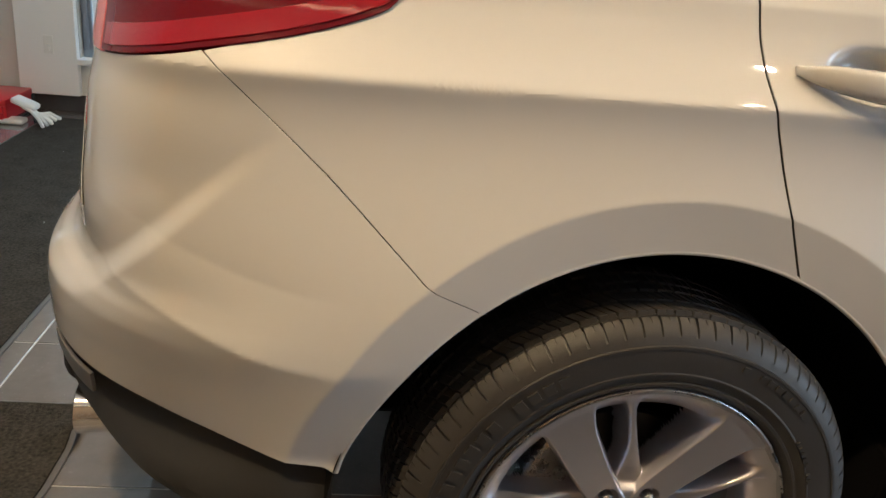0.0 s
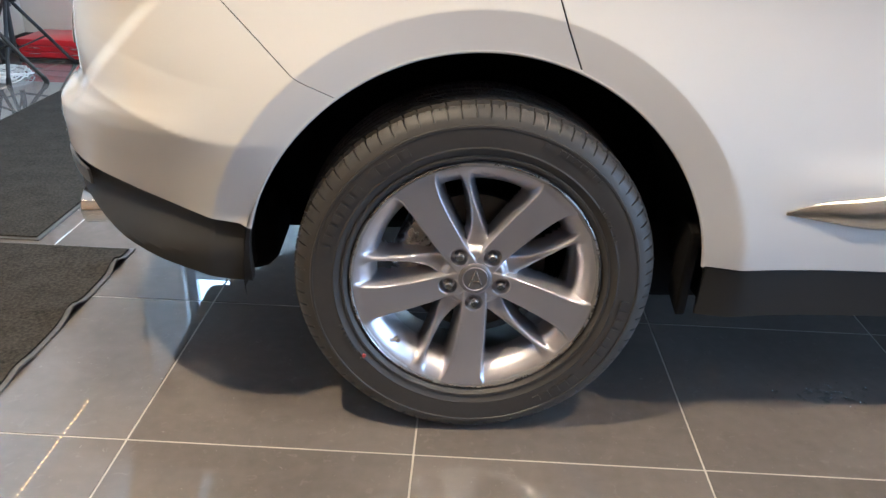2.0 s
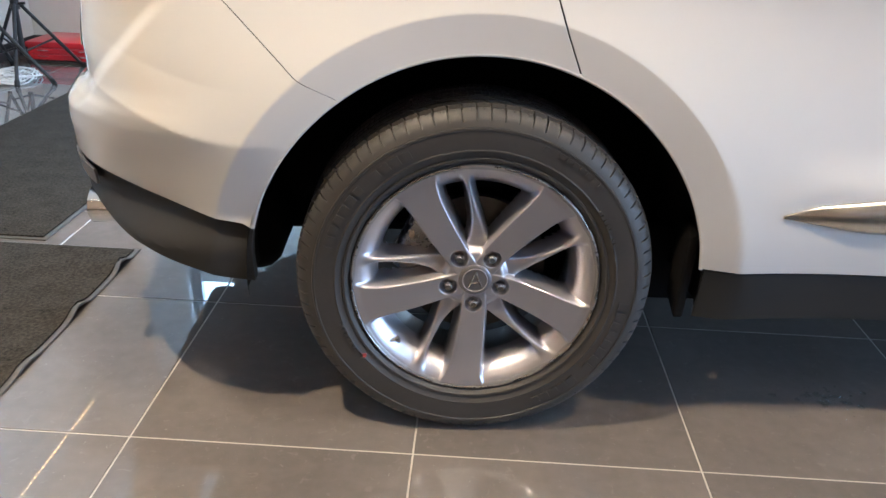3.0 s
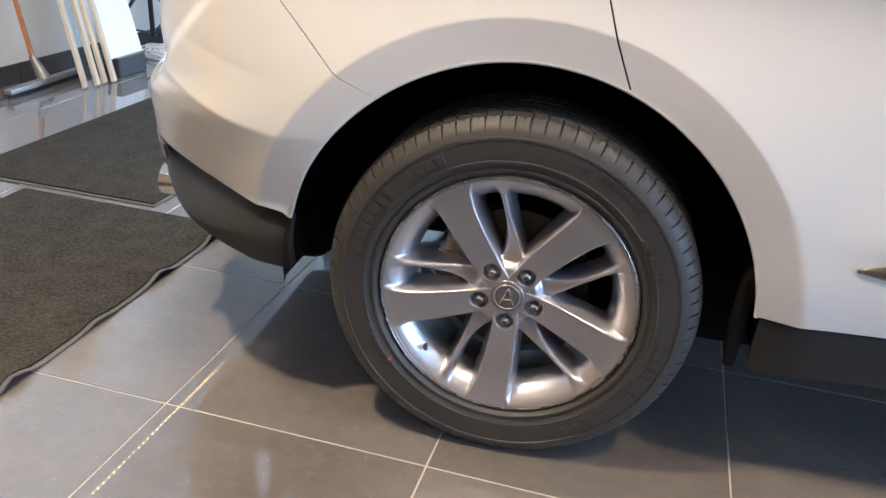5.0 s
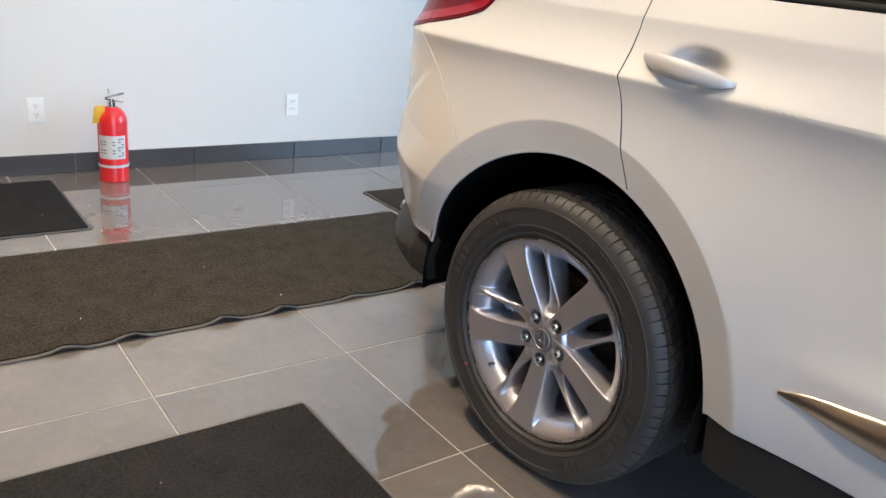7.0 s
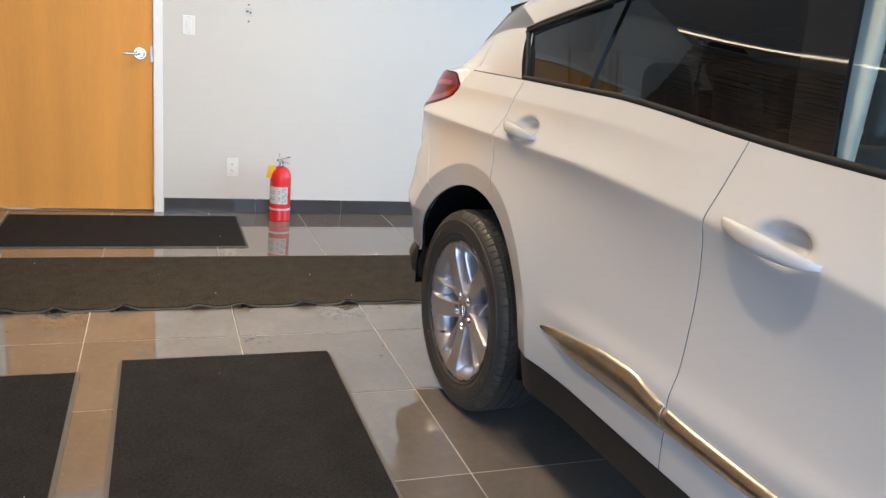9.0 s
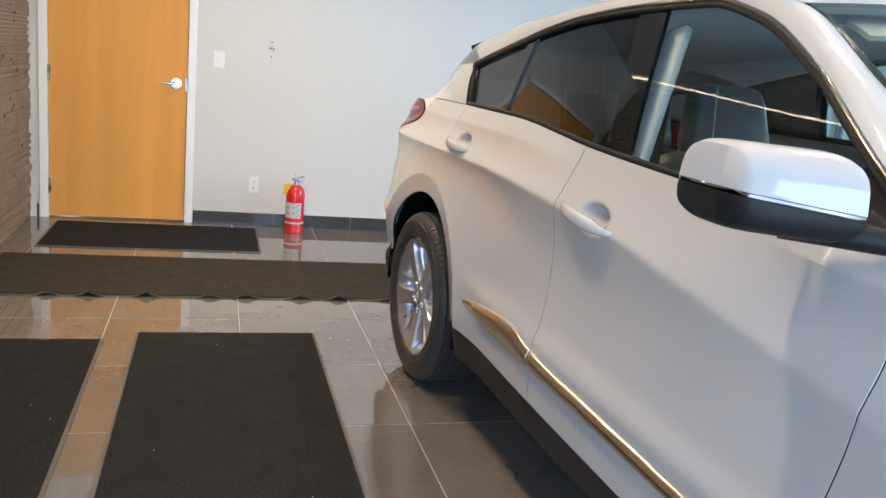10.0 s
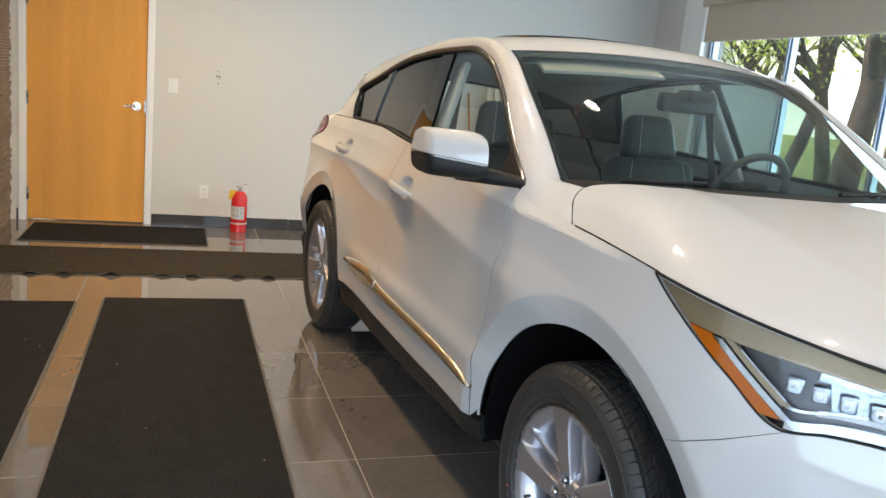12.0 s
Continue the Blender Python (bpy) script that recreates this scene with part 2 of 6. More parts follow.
M["grass"] = vary(mat("lawn", (0.30, 0.36, 0.10), 0.9), 0.5, 0.3, 8, 0.03)
M["haze"] = glow("bright hazy distance", (0.93, 1.0, 0.97), 1.3)
M["cove"] = glow("soft warm strip light", (1.0, 0.78, 0.48), 12.0)
M["bulb"] = glow("warm led", (1.0, 0.56, 0.17), 13.0)
M["lampface"] = glow("warm lamp lens", (1.0, 0.86, 0.68), 7.0)
M["redmark"] = mat("red paint dot", (0.34, 0.05, 0.045), 0.6)
M["mirror"] = mat("mirror glass", (0.8, 0.8, 0.8), 0.02, 1.0)


# ---- mesh helpers ----
def mesh_of(name, verts, faces, material, smooth=None):
    me = bpy.data.meshes.new(name)
    me.from_pydata([tuple(v) for v in verts], [], faces)
    me.materials.append(material)
    me.update()
    if smooth is not None:
        me.shade_smooth()
        me.set_sharp_from_angle(angle=radians(smooth))
    return me


def thing(name, label, category, group="", at=None, kind=""):
    ob = new(name)
    ob.empty_display_size = 0.1
    if at is not None:
        ob.matrix_world = at
    return tagged(ob, label, category, group, kind)


def piece(name, me, parent=None, label="", m=None):
    ob = new(name, me)
    if parent is not None:
        ob.parent = parent
    if m is not None:
        ob.matrix_basis = m
    if label:
        tagged(ob, label)
    return ob


def part(name, bm, material, parent=None, label="", smooth=None, m=None):
    me = bpy.data.meshes.new(name)
    bmesh.ops.recalc_face_normals(bm, faces=bm.faces)
    bm.to_mesh(me)
    bm.free()
    me.materials.append(material)
    if smooth is not None:
        me.shade_smooth()
        me.set_sharp_from_angle(angle=radians(smooth))
    return piece(name, me, parent, label, m)


def box(bm, x0, x1, y0, y1, z0, z1, bevel=0.0, seg=2, m=None):
    g = bmesh.ops.create_cube(bm, size=1.0)
    vs = g["verts"]
    bmesh.ops.scale(bm, vec=(abs(x1 - x0), abs(y1 - y0), abs(z1 - z0)), verts=vs)
    bmesh.ops.translate(bm, vec=((x0 + x1) / 2, (y0 + y1) / 2, (z0 + z1) / 2), verts=vs)
    if bevel:
        es = list({e for v in vs for e in v.link_edges})
        r = bmesh.ops.bevel(bm, geom=es, offset=bevel, segments=seg, profile=0.5, affect="EDGES")
        vs = list({v for f in r["faces"] for v in f.verts} | {v for v in vs if v.is_valid})
    if m is not None:
        bmesh.ops.transform(bm, matrix=m, verts=vs)
    return bm


def a_box(x0, x1, y0, y1, z0, z1, bevel=0.0, seg=2, m=None):
    return box(bmesh.new(), x0, x1, y0, y1, z0, z1, bevel, seg, m)


def rod(bm, a, b, r, r2=None, seg=12):
    a, b = Vector(a), Vector(b)
    d = b - a
    m = Matrix.Translation((a + b) / 2) @ d.to_track_quat("Z", "Y").to_matrix().to_4x4()
    bmesh.ops.create_cone(bm, cap_ends=True, segments=seg, radius1=r, radius2=r if r2 is None else r2, depth=d.length, matrix=m)
    return bm


def lathe(profile, seg, axis="z", sweep=None):
    """Turn a profile of (radius, height) round an axis. Returns verts, faces."""
    verts, faces, n = [], [], len(profile)
    for i in range(seg):
        a = 2 * math.pi * i / seg
        for r, h in profile:
            p = (r * math.cos(a), r * math.sin(a), h)
            verts.append(p if axis == "z" else (p[0], p[2], p[1]))
    for i in range(seg):
        j = (i + 1) % seg
        for k in range(n - 1):
            q = (i * n + k, j * n + k, j * n + k + 1, i * n + k + 1)
            faces.append(q if axis == "z" else q[::-1])
    return verts, faces


def tube(name, pts, r, material, parent=None, label="", res=3):
    cu = bpy.data.curves.new(name, "CURVE")
    cu.dimensions, cu.bevel_depth, cu.bevel_resolution, cu.use_fill_caps = "3D", r, res, True
    sp = cu.splines.new("POLY")
    sp.points.add(len(pts) - 1)
    for p, q in zip(sp.points, pts):
        p.co = (*q, 1)
    cu.materials.append(material)
    ob = new(name, cu)
    me = bpy.data.meshes.new_from_object(ob)
    bpy.data.objects.remove(ob)
    bpy.data.curves.remove(cu)
    me.shade_smooth()
    return piece(name, me, parent, label)


def lerp(a, b, t):
    return a + (b - a) * t


def table(knots):
    """A smooth curve through (x, value) knots: monotone cubic."""
    xs, ys = [k[0] for k in knots], [k[1] for k in knots]
    d = [(ys[i + 1] - ys[i]) / (xs[i + 1] - xs[i]) for i in range(len(xs) - 1)]
    s = [d[0]] + [0.0 if d[i - 1] * d[i] <= 0 else 2 * d[i - 1] * d[i] / (d[i - 1] + d[i]) for i in range(1, len(d))] + [d[-1]]

    def value(x):
        if x <= xs[0]:
            return ys[0]
        if x >= xs[-1]:
            return ys[-1]
        i = max(k for k in range(len(xs) - 1) if xs[k] <= x)
        h = xs[i + 1] - xs[i]
        t = (x - xs[i]) / h
        return (ys[i] * (1 + 2 * t) * (1 - t) ** 2 + h * s[i] * t * (1 - t) ** 2 + ys[i + 1] * t * t * (3 - 2 * t) + h * s[i + 1] * t * t * (t - 1))
    return value


def smooth(a, b, x):
    t = min(1.0, max(0.0, (x - a) / (b - a)))
    return t * t * (3 - 2 * t)


# ---- the room ----
W, S, N, E, TOP = -2.98, -2.13, 3.80, 6.8, 3.05
TILE = 0.61
TU, TV = -0.11, -0.13                       # a crossing of the joints


def walls():
    part("floor_bed", a_box(W - 0.2, E + 0.2, S - 4.2, N + 0.2, -0.12, -0.0012), M["grout"], floor)
    # the west wall with the door's opening
    d0, d1, dh = -2.045, -1.075, 2.10
    for name, y0, y1, z0, z1 in (("wall_west", d1, N, 0, TOP), ("wall_west_lintel", d0, d1, dh, TOP), ("wall_west_jamb", S - 0.15, d0, 0, TOP)):
        tagged(part(name, a_box(W - 0.15, W, y0, y1, z0, z1), M["wall"]), "white painted plaster wall", "wall", kind="structure")
    tagged(part("wall_beyond_door", a_box(W - 0.6, W - 0.5, S, 0, 0, TOP), M["wall"]), "white painted plaster wall", "wall", kind="structure")
    # the north wall with its window band
    for name, x0, x1, z0, z1 in (("wall_north", W - 0.15, WIN0, 0, TOP), ("wall_north_sill", WIN0, WIN1, 0, SILL), ("wall_north_head", WIN0, WIN1, HEAD, TOP), ("wall_north_end", WIN1, E, 0, TOP)):
        tagged(part(name, a_box(x0, x1, N, N + 0.2, z0, z1), M["wall"]), "white painted plaster wall", "wall", kind="structure")
    # the open half of the showroom behind the camera: unseen, its openings assumed
    tagged(part("wall_south", a_box(W - 0.15, SEND, S - 0.2, S - 0.03, 0, TOP), M["wall"]), "plain wall behind the stone strips", "wall", kind="structure")
    tagged(part("wall_south_return", a_box(SEND - 0.2, SEND, S - 4.0, S - 0.2, 0, TOP), M["wall"]), "white painted plaster wall", "wall", kind="structure")
    tagged(part("wall_far_south_sill", a_box(SEND, E, S - 4.2, S - 4.0, 0, 0.4), M["wall"]), "white low wall under an assumed unseen opening", "wall", kind="structure")
    tagged(part("wall_far_south_head", a_box(SEND, E, S - 4.2, S - 4.0, 2.7, TOP), M["wall"]), "white wall over an assumed unseen opening", "wall", kind="structure")
    # East wall is never in view; its opening is assumed, to hold a lamp.
    for name, y0, y1, z0, z1 in (("wall_east", 0.6, N + 0.2, 0, TOP), ("wall_east_sill", S - 4.2, 0.6, 0, 0.4), ("wall_east_head", S - 4.2, 0.6, 2.7, TOP)):
        tagged(part(name, a_box(E, E + 0.2, y0, y1, z0, z1), M["wall"]), "white wall round an added unseen opening", "wall", kind="structure")
    tagged(part("ceiling", a_box(W - 0.2, E + 0.2, S - 4.2, N + 0.2, TOP, TOP + 0.15), M["ceiling"]), "white painted ceiling", "ceiling", kind="structure")


WIN0, WIN1, SILL, HEAD = -2.09, 5.2, 0.31, 2.50
SEND = 3.2
floor = thing("floor", "polished brown-grey porcelain tile floor with pale joints", "floor", kind="structure")
walls()


def baseboards():
    for name, x0, x1, y0, y1 in (("baseboard_west", W, W + 0.012, -1.03, N), ("baseboard_west_corner", W, W + 0.012, S + 0.03, -2.09), ("baseboard_north", W + 0.012, E, N - 0.012, N)):
        run = thing(name, "dark grey polished tile baseboard", "baseboard", kind="structure")
        along_y = (y1 - y0) > (x1 - x0)
        a, b = (y0, y1) if along_y else (x0, x1)
        n = max(1, round((b - a) / TILE))
        step = (b - a) / n
        cut = mesh_of("tile", *cube_geo(*((0, 0.012, 0.0015, step - 0.0015, 0, 0.098) if along_y else (0.0015, step - 0.0015, 0, 0.012, 0, 0.098)), 0.002), M["base"])
        for i in range(n):
            piece("tile", cut, run, m=Matrix.Translation((x0, a + i * step, 0) if along_y else (a + i * step, y0, 0)))


def cube_geo(x0, x1, y0, y1, z0, z1, b):
    """A slab with a small chamfer round its outer faces, as verts and faces."""
    bm = a_box(x0, x1, y0, y1, z0, z1, b, 1)
    bm.verts.index_update()
    v = [tuple(q.co) for q in bm.verts]
    f = [[q.index for q in g.verts] for g in bm.faces]
    bm.free()
    return v, f


baseboards()


def door():
    d = tagged(new("door_1"), "closed honey-coloured maple door in a white frame", "door", kind="structure")
    y0, y1 = -2.02, -1.095
    leaf = part("door_leaf", a_box(W - 0.055, W - 0.012, y0, y1, 0.012, 2.08, 0.002, 1), M["doorwood"], d, "honey maple veneer door leaf")
    for yy0, yy1, z0, z1 in ((y0 - 0.06, y0 - 0.004, 0, 2.14), (y1 + 0.004, y1 + 0.06, 0, 2.14), (y0 - 0.06, y1 + 0.06, 2.084, 2.14)):
        part("door_frame", a_box(W - 0.12, W + 0.012, yy0, yy1, z0, z1, 0.003, 2), M["white_trim"], d, "white painted steel door frame")
    for z in (0.23, 1.03, 1.83):
        bm = rod(bmesh.new(), (W + 0.002, y0 - 0.002, z - 0.055), (W + 0.002, y0 - 0.002, z + 0.055), 0.009)
        box(bm, W - 0.012, W - 0.004, y0, y0 + 0.012, z - 0.055, z + 0.055)
        part("hinge", bm, M["steel"], d, "brushed steel hinge")
    z, yk = 1.03, y1 - 0.075
    bm = bmesh.new()
    rod(bm, (W - 0.012, yk, z), (W + 0.004, yk, z), 0.036, 0.034, 24)
    rod(bm, (W + 0.004, yk, z), (W + 0.016, yk, z), 0.030, 0.020, 24)
    rod(bm, (W + 0.016, yk, z), (W + 0.055, yk, z), 0.011, 0.011, 16)
    rod(bm, (W + 0.052, yk + 0.008, z), (W + 0.058, yk - 0.10, z - 0.002), 0.0105, 0.0075, 16)
    part("door_handle", bm, M["chrome"], leaf, "satin steel lever handle", 40)
    part("strike_plate", a_box(W - 0.011, W - 0.006, y1 - 0.012, y1 - 0.001, z - 0.05, z + 0.05), M["steel"], leaf)


door()


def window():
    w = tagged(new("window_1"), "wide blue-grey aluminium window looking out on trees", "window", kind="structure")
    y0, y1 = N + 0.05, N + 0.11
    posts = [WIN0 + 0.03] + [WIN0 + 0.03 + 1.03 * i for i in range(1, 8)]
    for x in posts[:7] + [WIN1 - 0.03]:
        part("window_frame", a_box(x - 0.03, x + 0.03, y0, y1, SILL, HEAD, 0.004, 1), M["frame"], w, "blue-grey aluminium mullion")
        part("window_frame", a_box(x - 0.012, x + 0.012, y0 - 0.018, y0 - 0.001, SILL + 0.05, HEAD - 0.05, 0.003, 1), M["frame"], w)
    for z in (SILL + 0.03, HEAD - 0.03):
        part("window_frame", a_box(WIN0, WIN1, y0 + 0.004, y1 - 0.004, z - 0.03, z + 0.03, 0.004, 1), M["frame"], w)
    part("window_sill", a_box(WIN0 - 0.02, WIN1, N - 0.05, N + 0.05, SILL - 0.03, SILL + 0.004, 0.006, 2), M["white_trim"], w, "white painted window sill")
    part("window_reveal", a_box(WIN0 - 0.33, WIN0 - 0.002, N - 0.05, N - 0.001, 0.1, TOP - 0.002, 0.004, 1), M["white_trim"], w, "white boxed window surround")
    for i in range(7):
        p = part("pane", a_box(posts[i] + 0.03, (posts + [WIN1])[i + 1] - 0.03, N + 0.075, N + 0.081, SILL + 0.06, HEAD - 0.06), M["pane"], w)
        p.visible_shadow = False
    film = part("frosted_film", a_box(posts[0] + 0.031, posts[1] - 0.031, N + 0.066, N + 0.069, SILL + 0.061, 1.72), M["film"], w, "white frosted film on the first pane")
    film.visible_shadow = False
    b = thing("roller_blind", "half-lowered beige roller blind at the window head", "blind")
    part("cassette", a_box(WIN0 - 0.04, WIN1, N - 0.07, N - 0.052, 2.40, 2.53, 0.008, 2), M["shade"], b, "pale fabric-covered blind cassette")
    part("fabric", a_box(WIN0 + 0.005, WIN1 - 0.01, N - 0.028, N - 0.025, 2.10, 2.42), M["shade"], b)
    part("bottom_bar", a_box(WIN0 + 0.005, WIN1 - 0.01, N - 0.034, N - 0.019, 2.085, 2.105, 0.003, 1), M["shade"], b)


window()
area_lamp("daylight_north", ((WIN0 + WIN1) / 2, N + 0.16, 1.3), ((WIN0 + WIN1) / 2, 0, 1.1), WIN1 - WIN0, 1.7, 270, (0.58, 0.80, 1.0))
# Fill added in the assumed south opening, out of view.
area_lamp("fill_south", ((SEND + E) / 2, S - 4.05, 1.5), ((SEND + E) / 2, 0, 1.4), E - SEND, 2.85, 38, (0.70, 0.85, 1.0))
# Fill added in the unseen east opening, whitens the car's front.
area_lamp("fill_east", (E + 0.05, S / 2 - 1.8, 1.5), (0, S / 2 - 1.8, 0.6), 6.6, 2.2, 290, (0.55, 0.76, 1.0))


def downlight(x, y, watts, colour):
    d = thing("ceiling_light", "round recessed warm ceiling downlight", "ceiling light", "ceiling downlights", Matrix.Translation((x, y, TOP)))
    v, f = lathe([(0.085, -0.0005), (0.085, -0.008), (0.066, -0.010), (0.060, -0.001)], 32)
    piece("trim_ring", mesh_of("trim_ring", v, f, M["white_trim"], 40), d)
    v, f = lathe([(0.0, -0.003), (0.060, -0.003)], 24)
    piece("lens", mesh_of("lens", v, [g[::-1] for g in f], M["lampface"]), d, "glowing warm lens")
    s = bpy.data.lights.new("downlight", "SPOT")
    s.shadow_soft_size, s.energy, s.color, s.spot_size, s.spot_blend = 0.05, 5.0 * watts, colour, radians(165), 1.0
    new("downlight", s).matrix_world = look((x, y, TOP - 0.012), (x, y, 0))


for x, watts in ((-1.0, 68), (1.35, 35), (3.3, 7), (5.3, 6)):
    downlight(x, -0.78, watts, (1.0, 0.73, 0.41))
    downlight(x, 1.0, 17, (1.0, 0.80, 0.58))


def led_line():
    l = thing("led_strip", "warm dotted led strip along the wall under the ceiling", "led strip")
    part("channel", a_box(W + 0.001, W + 0.02, 0.2, N - 0.06, 2.765, 2.79, 0.002, 1), M["white_trim"], l)
    v, f = cube_geo(0, 0.008, -0.004, 0.004, -0.004, 0.004, 0.0015)
    me = mesh_of("diode", v, f, M["bulb"])
    for i in range(62):
        piece("diode", me, l, m=Matrix.Translation((W + 0.0205, 0.27 + i * 0.056, 2.7775)))
    l = thing("led_strip", "warm glowing led line in the ceiling along the stone wall", "led strip")
    part("channel", a_box(W + 0.05, SEND, -1.955, -1.915, TOP - 0.022, TOP - 0.001, 0.002, 1), M["white_trim"], l)
    part("light_line", a_box(W + 0.06, SEND - 0.01, -1.944, -1.926, TOP - 0.027, TOP - 0.0225), M["cove"], l, "warm glowing strip")


led_line()


def ceiling_slot():
    """A dark recessed slot in a pale frame, seen only mirrored in the car's side glass."""
    v = thing("ceiling_vent", "dark slot vent in a white frame on the ceiling", "ceiling vent")
    x0, x1, y0, y1 = -2.80, -2.10, -2.09, -1.985
    for a, b, c, d in ((x0, x1, y0, y0 + 0.012), (x0, x1, y1 - 0.012, y1), (x0, x0 + 0.012, y0 + 0.012, y1 - 0.012), (x1 - 0.012, x1, y0 + 0.012, y1 - 0.012)):
        part("frame", a_box(a, b, c, d, TOP - 0.014, TOP - 0.001, 0.002, 1), M["white_trim"], v)
    part("backing", a_box(x0 + 0.012, x1 - 0.012, y0 + 0.012, y1 - 0.012, TOP - 0.006, TOP - 0.001), M["slot"], v, "black recess")
    for k in range(3):
        y = y0 + 0.030 + 0.022 * k
        part("slat", a_box(x0 + 0.013, x1 - 0.013, y - 0.003, y + 0.003, TOP - 0.012, TOP - 0.0065), M["slot"], v)


ceiling_slot()


def stone_strips():
    """Thin horizontal strips of brown stone on the south wall, uneven in depth and length."""
    rng = random.Random(4)
    holder = thing("stone_cladding", "brown horizontal ledger stone strips on the wall", "wall cladding", kind="structure")
    verts, faces = [], []
    z, h = 0.0, 0.024
    while z < TOP - h:
        x = W + 0.002
        while x < SEND:
            x1 = min(SEND, x + rng.uniform(0.25, 0.9))
            d = S - 0.03 + rng.uniform(0.012, 0.030)
            b = len(verts)
            for xx in (x + 0.001, x1 - 0.001):
                for zz in (z + 0.0015, z + h - 0.0015):
                    verts += [(xx, S - 0.03, zz), (xx, d, zz)]
            faces += [(b + 1, b + 3, b + 7, b + 5), (b, b + 1, b + 5, b + 4), (b + 3, b + 2, b + 6, b + 7), (b, b + 2, b + 3, b + 1), (b + 4, b + 5, b + 7, b + 6)]
            x = x1
        z += h
    tagged(piece("stone_strips", mesh_of("stone_strips", verts, faces, M["strip"]), holder), kind="stuff")


stone_strips()


# ---- outside the window ----
def outside():
    bm = bmesh.new()
    bmesh.ops.create_grid(bm, x_segments=40, y_segments=40, size=150, matrix=Matrix.Translation((0, 160, 0)))
    for v in bm.verts:
        v.co.z = -0.35 + 1.2 * smooth(25, 90, v.co.y) + 0.15 * noise.noise(v.co * 0.08)
    tagged(part("backdrop", a_box(-90, 40, 70, 70.2, -2, 40), M["haze"]), "pale hazy sky behind the trees", "sky", kind="structure")
    tagged(part("ground", bm, M["grass"]), "green sunlit lawn outside the window", "lawn", kind="structure")


def tree(x, y, seed, h=7.0, lean=0.0, r=0.22, leaves=2600):
    rng = random.Random(seed)
    t = thing("tree", "leafy garden tree with a forked brown trunk on the lawn", "tree", "trees outside", Matrix.Translation((x, y, -0.3)))
    bm = bmesh.new()
    tips = []

    def limb(p, d, length, rad, level):
        n = 5
        q = p
        for i in range(n):
            d = (d + Vector((rng.uniform(-1, 1), rng.uniform(-1, 1), rng.uniform(-0.3, 0.5))) * 0.16).normalized()
            q2 = q + d * (length / n)
            ra, rb = rad * (1 - 0.55 * i / n), rad * (1 - 0.55 * (i + 1) / n)
            rod(bm, q, q2, ra, rb, 8 if level < 2 else 5)
            q = q2
            if level >= 1:
                tips.append(q.copy())
            if level < 3 and i >= (2 if level == 0 else 1):
                for _ in range(2 if level == 0 else 1):
                    a = rng.uniform(0, 2 * math.pi)
                    side = Vector((math.cos(a), math.sin(a), rng.uniform(0.1, 0.7))).normalized()
                    limb(q, (d * 0.5 + side).normalized(), length * rng.uniform(0.5, 0.7), rb * 0.62, level + 1)

    limb(Vector((0, 0, 0)), Vector((lean, 0.05, 1)).normalized(), h * 0.62, r, 0)
    part("trunk", bm, M["bark"], t, smooth=60)
    verts, faces = [], []
    for i in range(leaves):
        c = rng.choice(tips) + Vector((rng.gauss(0, 0.28), rng.gauss(0, 0.28), rng.gauss(0, 0.24)))
        m = Euler((rng.uniform(0, 6.3), rng.uniform(0, 6.3), rng.uniform(0, 6.3))).to_matrix()
        s = rng.uniform(0.028, 0.055)
        b = len(verts)
        for q in ((-s, 0, 0), (0, -s * 0.45, s * 0.1), (s, 0, 0), (0, s * 0.45, s * 0.1)):
            verts.append(c + m @ Vector(q))
        faces.append((b, b + 1, b + 2, b + 3))
    tagged(piece("crown", mesh_of("crown", verts, faces, M["leaf"]), t), kind="stuff")


outside()
tree(-4.5, 8.0, 3, 6.5, 0.10, 0.25, 16000)
tree(-7.7, 9.5, 11, 6.5, 0.45, 0.15, 16000)
for k, (x, y) in enumerate(((-8.2, 13.0), (-10.5, 13.5), (-13.0, 13.0), (-15.0, 20.0), (-18.0, 21.0), (-21.5, 20.0), (-25.0, 22.0))):
    tree(x, y, 30 + k, 7.5 + 0.3 * (k % 3), 0.05 * (k % 3), 0.2, 9000)


